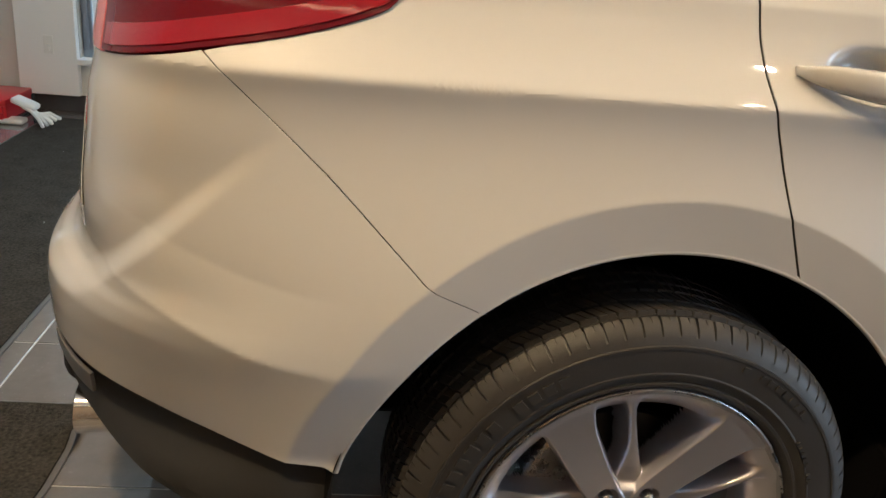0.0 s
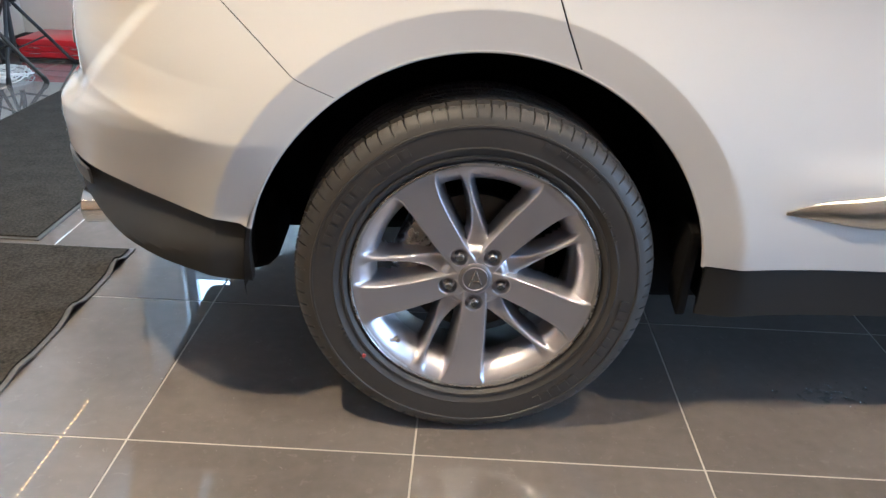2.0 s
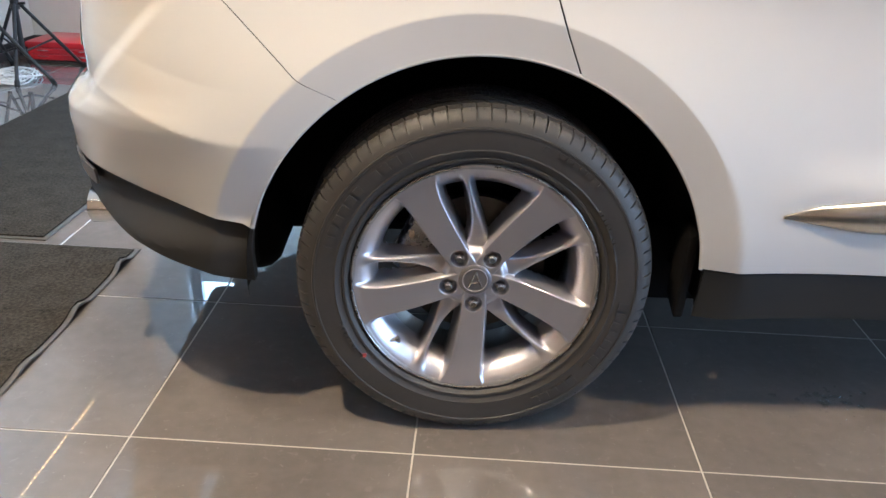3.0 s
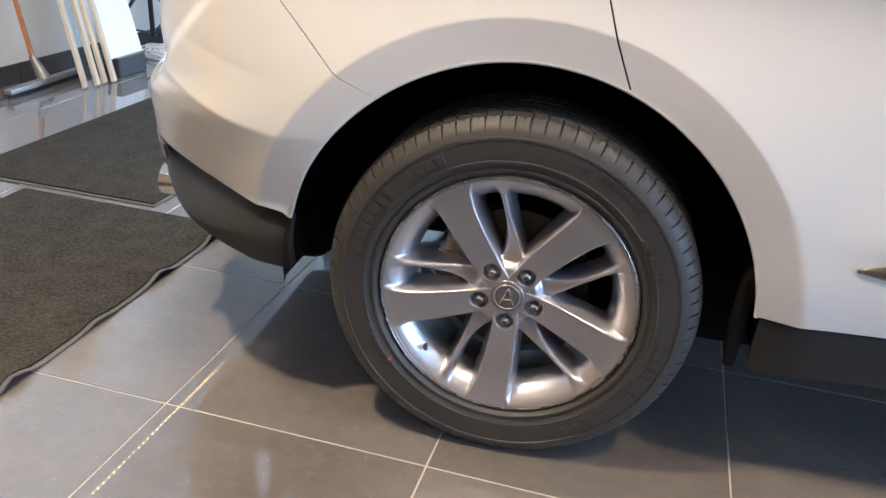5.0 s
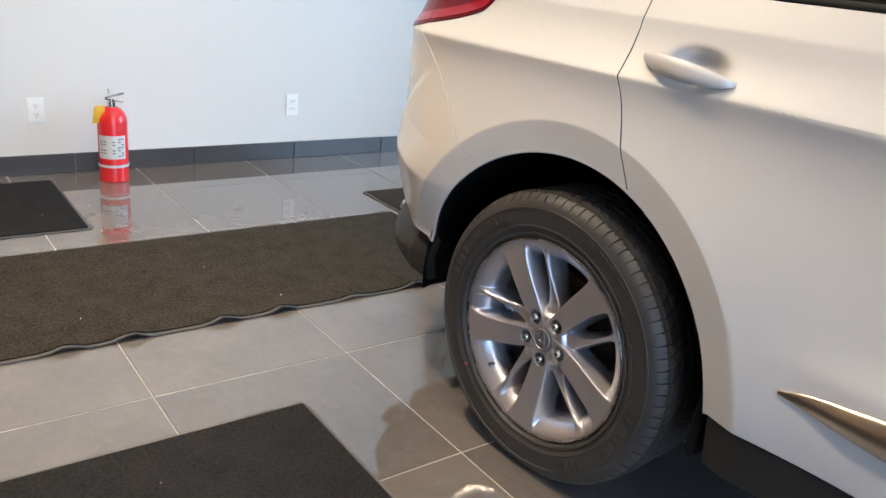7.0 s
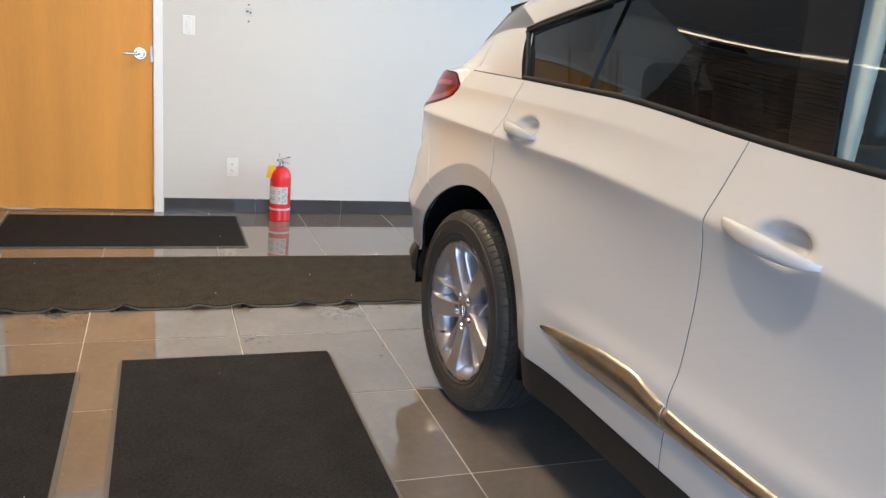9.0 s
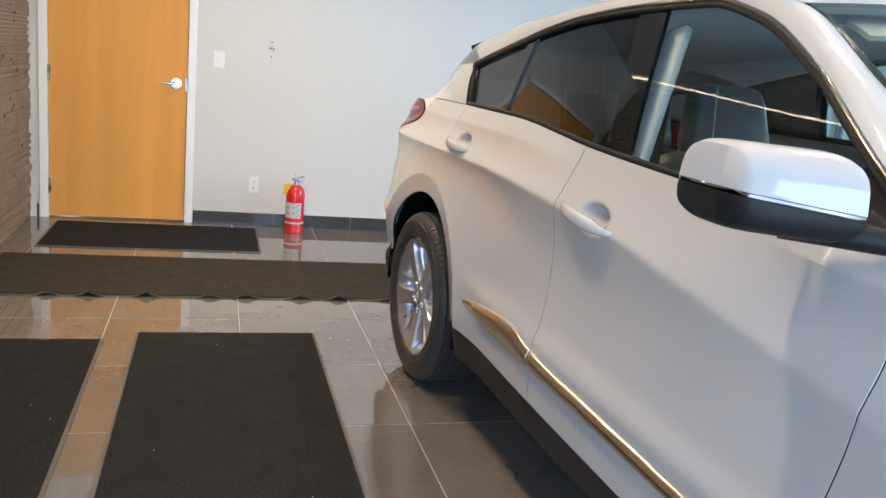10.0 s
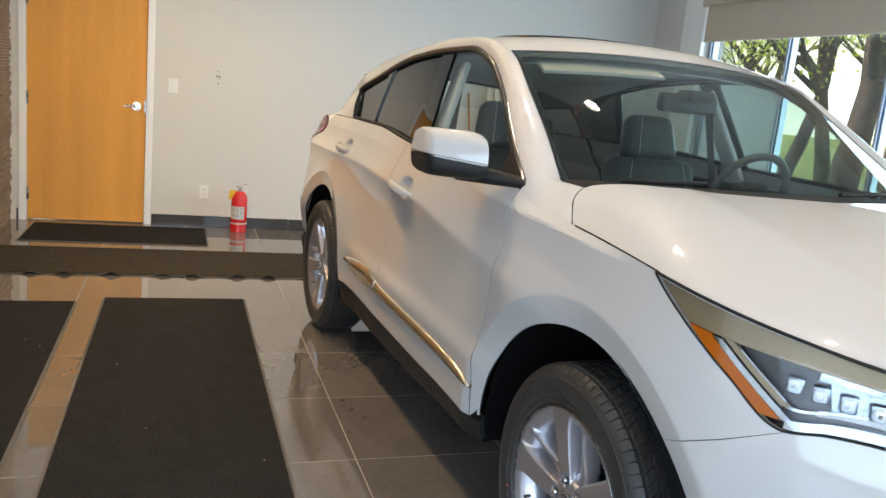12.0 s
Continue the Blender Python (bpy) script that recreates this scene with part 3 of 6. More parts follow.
# ---- mats ----
def mat_thing(name, label, x0, x1, y0, y1, pile, border=0.03, wavy=(), seed=1):
    """A carpet mat with a rubber rim; wavy names the long sides whose edge has buckled off the floor."""
    rng = random.Random(seed)
    t = thing(name, label, "floor mat")
    nx, ny = max(8, int((x1 - x0) / 0.035)), max(8, int((y1 - y0) / 0.035))

    humps = {s: [(y0 + (k + rng.uniform(0.3, 0.7)) * 0.26, rng.uniform(0.4, 1.0), rng.uniform(0.028, 0.045)) for k in range(int((y1 - y0) / 0.26))] for s in wavy}

    def lift(x, y):
        z = 0.0
        for s, hs in humps.items():
            d = (x - x0) if s == "far" else (x1 - x)
            for c, a, w in hs:
                z += 0.028 * a * math.exp(-((y - c) / w) ** 2) * math.exp(-d / 0.055)
        return z

    def sheet(a0, a1, b0, b1, top, n, k):
        vs, fs = [], []
        for i in range(n + 1):
            for j in range(k + 1):
                x, y = lerp(a0, a1, i / n), lerp(b0, b1, j / k)
                vs.append((x, y, top + lift(x, y) + 0.0006 * noise.noise((x * 9, y * 9, 0))))
        for i in range(n):
            for j in range(k):
                q = i * (k + 1) + j
                fs.append((q, q + k + 1, q + k + 2, q + 1))
        rim = [i * (k + 1) for i in range(n + 1)] + [n * (k + 1) + j for j in range(1, k + 1)] + [i * (k + 1) + k for i in range(n - 1, -1, -1)] + [j for j in range(k - 1, 0, -1)]
        base = len(vs)
        for q in rim:
            x, y, z = vs[q]
            vs.append((x, y, z - 0.0045))
        for i in range(len(rim)):
            j = (i + 1) % len(rim)
            fs.append((rim[i], base + i, base + j, rim[j]))
        return vs, fs

    v, f = sheet(x0, x1, y0, y1, 0.005, nx, ny)
    piece("rubber_backing", mesh_of("rubber_backing", v, f, M["matrubber"], 50), t, "grey rubber rim")
    v, f = sheet(x0 + border, x1 - border, y0 + border, y1 - border, 0.0105, nx, ny)
    piece("carpet", mesh_of("carpet", v, f, pile, 50), t)
    # a few specks of lint
    bm = bmesh.new()
    for _ in range(int(2 * (x1 - x0) * (y1 - y0)) + 1):
        x, y = rng.uniform(x0 + 0.05, x1 - 0.05), rng.uniform(y0 + 0.05, y1 - 0.05)
        box(bm, x, x + rng.uniform(0.0012, 0.0032), y, y + rng.uniform(0.0012, 0.0032), 0.0095 + lift(x, y), 0.0125 + lift(x, y))
    tagged(part("lint", bm, M["cable"], t, "pale specks of lint"), kind="stuff")
    return t


mat_thing("runner_mat", "dark brown carpet runner with buckled rubber edges", -1.90, -1.065, -2.09, 0.79, M["carpet2"], 0.014, ("near",), 3)
mat_thing("door_mat", "dark charcoal carpet mat before the door", -2.84, -2.10, -1.95, -0.56, M["carpet"], 0.014, (), 5)
mat_thing("cross_mat", "dark brown carpet mat behind the car", -2.23, -1.39, 0.82, 3.60, M["carpet2"], 0.014, (), 6)
mat_thing("aisle_mat", "charcoal carpet mat beside the car", -0.51, 3.05, -1.21, -0.385, M["carpet"], 0.014, (), 7)
mat_thing("wall_mat", "charcoal carpet mat along the stone wall", -0.42, 3.1, -2.08, -1.338, M["carpet"], 0.014, (), 8)


# ---- the car ----
# Its own frame: x forward from the rear axle, y to its left, z up from the floor.
CAR_TURN = 4.0
car = thing("car", "pearl white five-door suv with grey alloy wheels on the tiles", "car",
            at=pose(0, 0, 0, 0, 0, CAR_TURN) @ Matrix.Translation((0, 0.86, 0)))
BASE, HUB = 2.751, 0.362
RX, FX = -0.10, 2.95                        # where the body begins to draw in to its ends
ARCH, FLARE = 0.462, 0.535


def arch_r(xw):
    """The front arch is a little wider than the rear one."""
    return ARCH if xw < 1.0 else 0.476


w_low = table([(-1.0, 0.90), (-0.45, 0.915), (-0.1, 0.922), (0.6, 0.898), (1.2, 0.915), (2.0, 0.925), (2.25, 0.918), (2.45, 0.902), (2.75, 0.888), (3.05, 0.868), (3.3, 0.86)])
w_crease = table([(-0.8, 0.865), (-0.3, 0.866), (0.2, 0.870), (0.6, 0.880), (1.3, 0.907), (2.35, 0.924), (2.8, 0.908), (3.3, 0.885)])
w_belt = table([(-0.8, 0.770), (-0.55, 0.765), (-0.38, 0.755), (-0.3, 0.753), (0.0, 0.757), (0.6, 0.787), (1.3, 0.84), (2.35, 0.870), (2.6, 0.85), (3.0, 0.862), (3.4, 0.85)])
z_crease = table([(-0.9, 1.02), (0.0, 1.02), (0.5, 1.02), (1.46, 0.985), (1.9, 0.935), (2.35, 0.88), (2.8, 0.84), (3.4, 0.80)])
z_belt = table([(-0.9, 1.20), (0.0, 1.205), (0.6, 1.205), (1.3, 1.17), (2.325, 1.135), (2.40, 1.105), (2.55, 1.088), (2.75, 1.072), (3.0, 1.047), (3.3, 0.995), (3.5, 0.943), (3.7, 0.885)])
x_rear = table([(0.2, -0.90), (0.36, -0.93), (0.45, -0.954), (0.53, -0.965), (0.60, -0.965), (0.645, -0.955), (0.675, -0.932), (0.70, -0.904), (0.73, -0.884), (0.78, -0.874), (0.86, -0.853), (0.95, -0.835), (1.0, -0.821), (1.12, -0.812), (1.25, -0.80)])
x_front = table([(0.2, 3.52), (0.35, 3.62), (0.55, 3.68), (0.75, 3.67), (0.9, 3.60), (1.0, 3.54), (1.1, 3.45)])
z_shoulder = table([(1.9, 1.095), (2.19, 1.088), (2.32, 1.083), (2.43, 1.074), (2.55, 1.066), (3.0, 1.03)])
BLUNT = 2.6
HOLLOWS = ((0.240, 1.062), (1.390, 1.007))


def draw_in(x, z):
    f = 0.0
    if x < RX:
        f = min(1.0, (RX - x) / (RX - x_rear(z)))
        tail = lerp(3.6, 6.0, smooth(0.58, 1.03, z))
        return (1 - f ** tail) ** (1 / tail)
    elif x > FX:
        f = min(1.0, (x - FX) / (x_front(z) - FX))
    return (1 - f ** BLUNT) ** (1 / BLUNT)


def flank(x, z):
    """Half the body's width at x and z, below the windows."""
    zc, zb = z_crease(x), z_belt(x)
    wl, wc, wb = w_low(x), w_crease(x), w_belt(x)
    t = (z - zc) / max(0.05, zb - zc)
    # over the crease the skin leans in, straightens to a second soft edge and leans in again
    s_bend = t + 0.10 * math.sin(math.pi * t / 0.66) if 0 < t < 0.66 else t
    up = wc - (wc - wb) * lerp(s_bend, 1.25 * t - 0.25 * t * abs(t), smooth(0.5, 1.3, x))
    if z < 0.5:
        down = wl - 0.045 * ((0.5 - z) / 0.26) ** 2
    else:
        t = (z - 0.5) / (zc - 0.5)
        down = lerp(wl, wc, max(0.0, t) ** lerp(1.8, 1.0, smooth(0.25, 1.0, x)))
        tc = min(1.0, max(0.0, t))
        down -= lerp(0.020 * 12.2 * tc ** 4, lerp(0.026, 0.010, smooth(1.3, 2.2, x)) * 5.65 * tc ** 1.6, smooth(0.35, 1.1, x)) * (1 - tc) * (1 - smooth(2.25, 2.85, x))
        # a soft swage just over the bright trim
        down += 0.012 * smooth(0.5, 0.8, x) * (1 - smooth(2.2, 2.4, x)) * math.exp(-((z - 0.585) / 0.045) ** 2)
        if t > 1:
            down = wc + (t - 1) * 0.10
    # the two faces meet in a tight rounded crease
    d = 0.0018 + 0.0008 * smooth(0.05, 0.3, x) + 0.022 * smooth(2.36, 2.80, x)
    w = 0.5 * (up + down - math.sqrt((up - down) ** 2 + 4 * d * d)) if z > 0.5 else down
    # the shoulder edge that runs from the mirror to the bonnet's corner
    if 1.9 < x < 3.0 and z > 0.9:
        zs = z_shoulder(x)
        k = smooth(1.95, 2.22, x) * (1 - smooth(2.62, 2.95, x))
        w += 0.024 * k * (max(0.0, 1 - (zs - z) / 0.11) ** 1.5 if z < zs else max(0.0, 1 - (z - zs) / max(0.012, zb - zs)))
    for xh, zh in HOLLOWS:
        w -= 0.040 * math.exp(-(((x - xh) / 0.062) ** 2 + ((z - zh) / 0.032) ** 2) ** 2)
    for xw in (0.0, BASE):
        r = math.hypot(x - xw, z - HUB) - (arch_r(xw) - ARCH)
        if r < FLARE:
            w += 0.021 * max(0.0, (r - ARCH) / (FLARE - ARCH)) - 0.004
        elif r < FLARE + 0.28:
            w += 0.017 * (1 - (r - FLARE) / 0.28) ** 2
    # the rear bumper: a low crease, and a hollow cut off by a rising edge
    if x < -0.30:
        k = smooth(-0.30, -0.50, x)
        zk = 0.645 + 0.10 * smooth(-0.45, -0.9, x)
        far = smooth(-0.86, -0.70, x) * smooth(FLARE - 0.01, FLARE + 0.13, math.hypot(x, z - HUB))
        w += k * 0.013 * far * (max(0.0, 1 - (z - zk) / 0.10) if z > zk else 1.0)
        w -= k * lerp(0.22, 0.36, far) * max(0.0, zk - z) * smooth(0.40, 0.50, z)
        edge = -0.76 + (z - 0.72) * 1.05
        step = lerp(0.034, 0.012, smooth(0.68, 0.85, z))
        w -= 0.80 * step * smooth(-0.006, 0.036, edge - x) * smooth(0.64, 0.70, z) * (1 - smooth(0.84, 0.95, z))
    return w * draw_in(x, z)


def sheet_part(name, point, n, k, side, material, label="", depth=0.02, parent=None, sharp=22, lip=0.0009, centre=0.0):
    """A curved panel from point(i, j), i and j in 0..1, with a rounded edge turned inwards. side -1: the car's right."""
    grid = [[Vector(point(i / n, j / k)) for j in range(k + 1)] for i in range(n + 1)]
    verts = [grid[i][j] for i in range(n + 1) for j in range(k + 1)]
    faces = [(i * (k + 1) + j, (i + 1) * (k + 1) + j, (i + 1) * (k + 1) + j + 1, i * (k + 1) + j + 1) for i in range(n) for j in range(k)]
    rim = [(i, 0) for i in range(n + 1)] + [(n, j) for j in range(1, k + 1)] + [(i, k) for i in range(n - 1, -1, -1)] + [(0, j) for j in range(k - 1, 0, -1)]
    b = len(verts)
    for i, j in rim:
        p = grid[i][j]
        ii, jj = min(max(i, 1), n - 1), min(max(j, 1), k - 1)
        out = p - grid[ii][jj]
        out = out.normalized() if out.length > 1e-6 else Vector((0, 0, 0))
        du = grid[min(i + 1, n)][j] - grid[max(i - 1, 0)][j]
        dv = grid[i][min(j + 1, k)] - grid[i][max(j - 1, 0)]
        nor = du.cross(dv)
        nor = nor.normalized() if nor.length > 1e-9 else Vector((0, -1, 0))
        verts.append(p + out * lip - nor * lip)
        verts.append(p + out * lip - nor * depth)
    m = len(rim)
    for a in range(m):
        c = (a + 1) % m
        pa, pc = rim[a][0] * (k + 1) + rim[a][1], rim[c][0] * (k + 1) + rim[c][1]
        faces.append((pc, pa, b + 2 * a, b + 2 * c))
        faces.append((b + 2 * c, b + 2 * a, b + 2 * a + 1, b + 2 * c + 1))
    if side > 0:
        verts = [Vector((v.x, -v.y, v.z)) for v in verts]
        faces = [f[::-1] for f in faces]
    me = mesh_of(name, verts, faces, material, sharp)
    if material == M["paint"] and name != "hood":
        # the turned-in flange is coloured black, putting in the shade of the shut lines
        me.materials.append(M["seal"])
        for a in range(m):
            if name == "front_fender" and n + k <= a <= 2 * n + k:
                continue
            me.polygons[n * k + 2 * a + 1].material_index = 1
    return piece(name, me, parent or car, label)


def line(*pts):
    """A path through (x, z) points, by its length."""
    acc = [0.0]
    for a, b in zip(pts, pts[1:]):
        acc.append(acc[-1] + math.hypot(b[0] - a[0], b[1] - a[1]))

    def at(t):
        d = t * acc[-1]
        for k in range(len(pts) - 1):
            if d <= acc[k + 1] or k == len(pts) - 2:
                f = (d - acc[k]) / max(1e-9, acc[k + 1] - acc[k])
                return lerp(pts[k][0], pts[k + 1][0], f), lerp(pts[k][1], pts[k + 1][1], f)
    return at


def follow(fn, x0, x1, n=24):
    return [(x, fn(x)) for x in [lerp(x0, x1, k / n) for k in range(n + 1)]]


def arc(xw, a0, a1, n=24):
    r = arch_r(xw)
    return [(xw + r * math.cos(radians(a)), HUB + r * math.sin(radians(a))) for a in [lerp(a0, a1, k / n) for k in range(n + 1)]]


def patch(name, left, right, bottom, top, n, k, side, material=None, label="", out=0.0, warp=None, **kw):
    """A panel of the flank within four paths that share their corners."""
    c00, c10, c01, c11 = bottom(0), bottom(1), top(0), top(1)

    def point(i, j):
        i = warp(i) if warp else i
        l, r, b, t = left(j), right(j), bottom(i), top(i)
        q = [(1 - i) * l[a] + i * r[a] + (1 - j) * b[a] + j * t[a] - ((1 - i) * (1 - j) * c00[a] + i * (1 - j) * c10[a] + (1 - i) * j * c01[a] + i * j * c11[a]) for a in (0, 1)]
        return (q[0], -flank(q[0], q[1]) - out, q[1])
    if side > 0:
        n, k = n // 2, k // 2
    return sheet_part(name, point, n, k, side, material or M["paint"], label, **kw)


def panel(name, left, right, low, high, n, k, side, material=None, label="", warp=None, out=0.0, **kw):
    """A panel of the flank between x = left(z) and right(z), z = low(x) and high(x)."""
    def point(i, j):
        i = warp(i) if warp else i
        z = 0.5 * (low(0.5 * (left(0.8) + right(0.8))) + high(0.5 * (left(0.8) + right(0.8))))
        for _ in range(6):
            x = lerp(left(z), right(z), i)
            z = lerp(low(x), high(x), j)
        return (x, -flank(x, z) - out, z)
    return sheet_part(name, point, n, k, side, material or M["paint"], label, **kw)


def const(v):
    return lambda q: v


GAP = 0.0023
SLIM = 0.0018                              # the bumper joint is finer
z_white = table([(-1.05, 0.58), (-0.8, 0.535), (-0.6, 0.500), (-0.44, 0.472), (0.0, 0.42), (0.5, 0.405), (2.4, 0.39), (3.2, 0.39), (3.6, 0.40)])
z_under = table([(-1.0, 0.50), (-0.88, 0.460), (-0.8, 0.432), (-0.7, 0.399), (-0.62, 0.376), (-0.45, 0.342), (0.4, 0.285), (1.2, 0.290), (2.0, 0.314), (2.4, 0.328), (2.9, 0.30), (3.2, 0.25), (3.6, 0.25)])
lamp_low = table([(-0.86, 1.000), (-0.78, 1.010), (-0.64, 1.036), (-0.42, 1.094), (-0.38, 1.135)])
lamp_high = table([(-0.86, 1.15), (-0.70, 1.18), (-0.50, 1.185), (-0.40, 1.15), (-0.38, 1.14)])
light_low = table([(2.98, 1.046), (3.02, 1.019), (3.09, 0.974), (3.22, 0.890), (3.335, 0.820), (3.36, 0.824), (3.39, 0.832), (3.43, 0.835), (3.48, 0.832), (3.62, 0.80)])


def end_warp(i):
    return 1 - math.sin((1 - i) * math.pi / 2) ** (2 / BLUNT)


def top_line(x):
    return z_belt(x) - GAP


def nose_warp(i):
    return math.sin(i * math.pi / 2) ** (2 / BLUNT)


def off(pts, dx, dz=0.0):
    return [(x + dx, z + dz) for x, z in pts]


hood_back = table([(0.0, 2.665), (0.5, 2.62), (0.78, 2.525), (0.88, 2.487), (0.94, 2.515), (1.0, 2.60)])


def hood_point(w, x):
    """The bonnet's skin at w across (-1 to 1) and x; no x: its rear edge."""
    x = hood_back(abs(w)) if x is None else x
    xe = min(x, 3.47)
    ze = z_belt(xe) + 0.002
    ye = flank(xe, ze - 0.004) - 0.004
    k = 1 - abs(w) ** lerp(9.0, 3.0, smooth(2.5, 3.3, x))
    ridge = 0.003 * math.exp(-((abs(w) - 0.58) / 0.05) ** 2) * (1 - 0.5 * smooth(2.6, 3.5, x))
    return (x, ye * w, ze + lerp(0.106, 0.055, smooth(2.5, 3.4, x)) * k + ridge - 0.008 * smooth(0.95, 1.0, abs(w)))


R_GAP = [arc(0.0, 126.3, 126.3, 1)[0], (-0.335, 0.764), (-0.352, 0.776), (-0.478, 0.90), (-0.584, 0.995), (-0.63, 1.036)]
R_DOOR = [arc(0.0, 67.9, 67.9, 1)[0], (0.14, 0.87), (0.105, 0.97), (0.085, 1.02), (0.078, 1.06), (0.073, 1.10), (0.069, 1.16), (0.067, 1.204)]
M_DOOR = [(1.184, 0.402), (1.187, 0.52), (1.184, 0.6), (1.176, 0.75), (1.175, 0.90), (1.176, 1.02), (1.184, 1.09), (1.196, z_belt(1.196) - 0.002)]
F_DOOR = [(2.240, 0.393), (2.248, 0.50), (2.258, 0.60), (2.273, 0.70), (2.292, 0.80), (2.304, 0.87), (2.311, 0.95), (2.313, 1.03), (2.309, 1.085), (2.322, z_belt(2.322) - 0.002)]
Z0, ZA = HUB + 0.10, 102.5                   # the bumper's foot at the rear arch
foot = arc(0.0, 167.0, 126.3)


def shut_line(edge, side, n=40):
    """Points a little inside the skin along a shut line."""
    pts = []
    for q in range(n + 1):
        f = q / n * (len(edge) - 1)
        i = min(len(edge) - 2, int(f))
        x, z = lerp(edge[i][0], edge[i + 1][0], f - i), lerp(edge[i][1], edge[i + 1][1], f - i)
        pts.append((x, side * (flank(x, z) - 0.0085), z))
    return pts


# Black strips put behind the door gaps in place of their shade.
for side in (-1, 1):
    for edge in (R_DOOR, M_DOOR, F_DOOR):
        tube("door_seal", shut_line(edge, side), 0.006, M["seal"], car, "black strip standing for the door gap's shade")
for side in (-1, 1):
    # rear bumper up to the lamp, and the black apron under it
    low = follow(z_white, x_rear(0.57) + 0.0006, foot[0][0], 30)
    low[-1] = foot[0]
    patch("rear_bumper", line(low[0], *[(x_rear(z) + 0.0006, z) for z in (0.64, 0.68, 0.72, 0.76, 0.81, 0.86, 0.92, 0.99)]), line(*off(foot, -SLIM), *off(R_GAP, -SLIM)),
          line(*low[:-1], (foot[0][0] - SLIM, foot[0][1])), line((x_rear(0.99) + 0.0006, 0.99), *off(follow(lamp_low, -0.835, -0.63 - SLIM, 14), 0, -GAP)[:-1], (-0.63 - SLIM, 1.036)), 190, 120, side, warp=lambda i: i ** 1.6, label="white rear bumper cover")
    ap = [(x, z_under(x)) for x in [lerp(-0.89, -0.455, k / 20) for k in range(21)]]
    patch("rear_apron", line(ap[0], (low[0][0], low[0][1] - GAP)), line(ap[-1], (-0.4555, 0.38), (-0.4545, 0.43), (foot[0][0] - GAP, foot[0][1] - GAP)), line(*ap), line(*off(low, 0, -GAP)), 60, 10, side, M["clad"], "black plastic lower bumper", out=-0.022)
    panel("tailgate", lambda z: x_rear(z) + 0.0005, const(-0.825), const(0.775), const(0.985), 24, 14, side, warp=end_warp, label="white tailgate skin", out=0.008)
    patch("quarter_panel", line(*off(R_GAP, SLIM)), line(*off(R_DOOR, -GAP)), line(*off(arc(0.0, 126.3, 67.9), 0)),
          line((-0.63 + SLIM, 1.036), (-0.42, 1.095), (-0.386, 1.135), (-0.384, 1.17), (-0.37, 1.203), (0.067 - GAP, 1.204)), 90, 130, side, label="white rear quarter panel")
    patch("rear_door", line(*off(R_DOOR, GAP)), line(*off(M_DOOR, -GAP)), line((R_DOOR[0][0] + GAP, R_DOOR[0][1]), *arc(0.0, 66.5, 5.5, 30), *follow(lambda x: z_white(x) + GAP, 0.462, 1.184 - GAP, 20)),
          line(*follow(top_line, 0.067 + GAP, 1.196 - GAP)), 150, 150, side, label="white rear door")
    patch("front_door", line(*off(M_DOOR, GAP)), line(*off(F_DOOR, -GAP)), line(*follow(lambda x: z_white(x) + GAP, 1.184 + GAP, 2.240 - GAP)), line(*follow(top_line, 1.196 + GAP, 2.322 - GAP)), 170, 150, side, label="white front door")
    crown_line = follow(lambda x: z_belt(x) - GAP, 2.322 + GAP, 2.98, 20) + follow(lambda x: light_low(x) - GAP, 2.99, 3.335, 16)
    patch("front_fender", line(*off(F_DOOR, GAP)), line(arc(BASE, 45.0, 45.0, 1)[0], (3.15, 0.7225), (3.237, 0.7640), crown_line[-1]), line((2.240 + GAP, 0.393), *arc(BASE, 174, 45.0, 60)[1:]),
          line(*crown_line), 90, 60, side, label="white front wing")
    tip_x = arc(BASE, 44.7, 44.7, 1)[0]
    patch("front_bumper", line(*off(arc(BASE, 5.0, 44.7, 20), 0.0)), line((3.625, 0.402), (3.679, 0.55), (3.668, 0.76)),
          line(arc(BASE, 5.0, 5.0, 1)[0], *follow(lambda x: z_white(x) + GAP, 3.24, 3.625, 20)), line(tip_x, (3.151, 0.7195), (3.238, 0.7610), (3.337, 0.8165), *off(follow(light_low, 3.38, 3.60, 10), 0, -GAP), (3.668, 0.76)), 70, 34, side, label="white front bumper cover")
    panel("front_apron", const(3.215), lambda z: x_front(z) - 0.004, lambda x: z_under(x), lambda x: z_white(x) - GAP, 50, 6, side, M["clad"], "black lower bumper", warp=nose_warp, out=-0.006)
    panel("rocker_panel", const(0.468), const(2.282), lambda x: z_under(x), lambda x: z_white(x) - GAP, 60, 8, side, M["clad"], "black sill cladding", out=-0.004)

    # the wing's top between door, windscreen pillar and bonnet
    def shoulder(i, j):
        x = lerp(2.327, 2.596, i)
        a = Vector((x, -flank(x, z_belt(x) - 0.002), z_belt(x) - 0.002))
        k = min(1.0, i / 0.45)
        foot_z = Vector((2.372, -0.768, 1.170))
        edge = Vector(hood_point(-lerp(0.88, 0.985, smooth(0.40, 1.0, i)), None)) + Vector((-0.005, 0, -0.001))
        b = foot_z.lerp(Vector(hood_point(-0.88, None)) + Vector((-0.005, 0, -0.001)), k) if i < 0.40 else edge
        p = a.lerp(b, j)
        return p + (Vector((0, -0.006, 0.008)) * (1 - i) + Vector((-0.006, -0.012, 0.020)) * (1 - i) ** 3) * math.sin(math.pi * j)
    sheet_part("wing_shoulder", shoulder, 30, 12, side, M["paint"], "white wing top beside the windscreen")


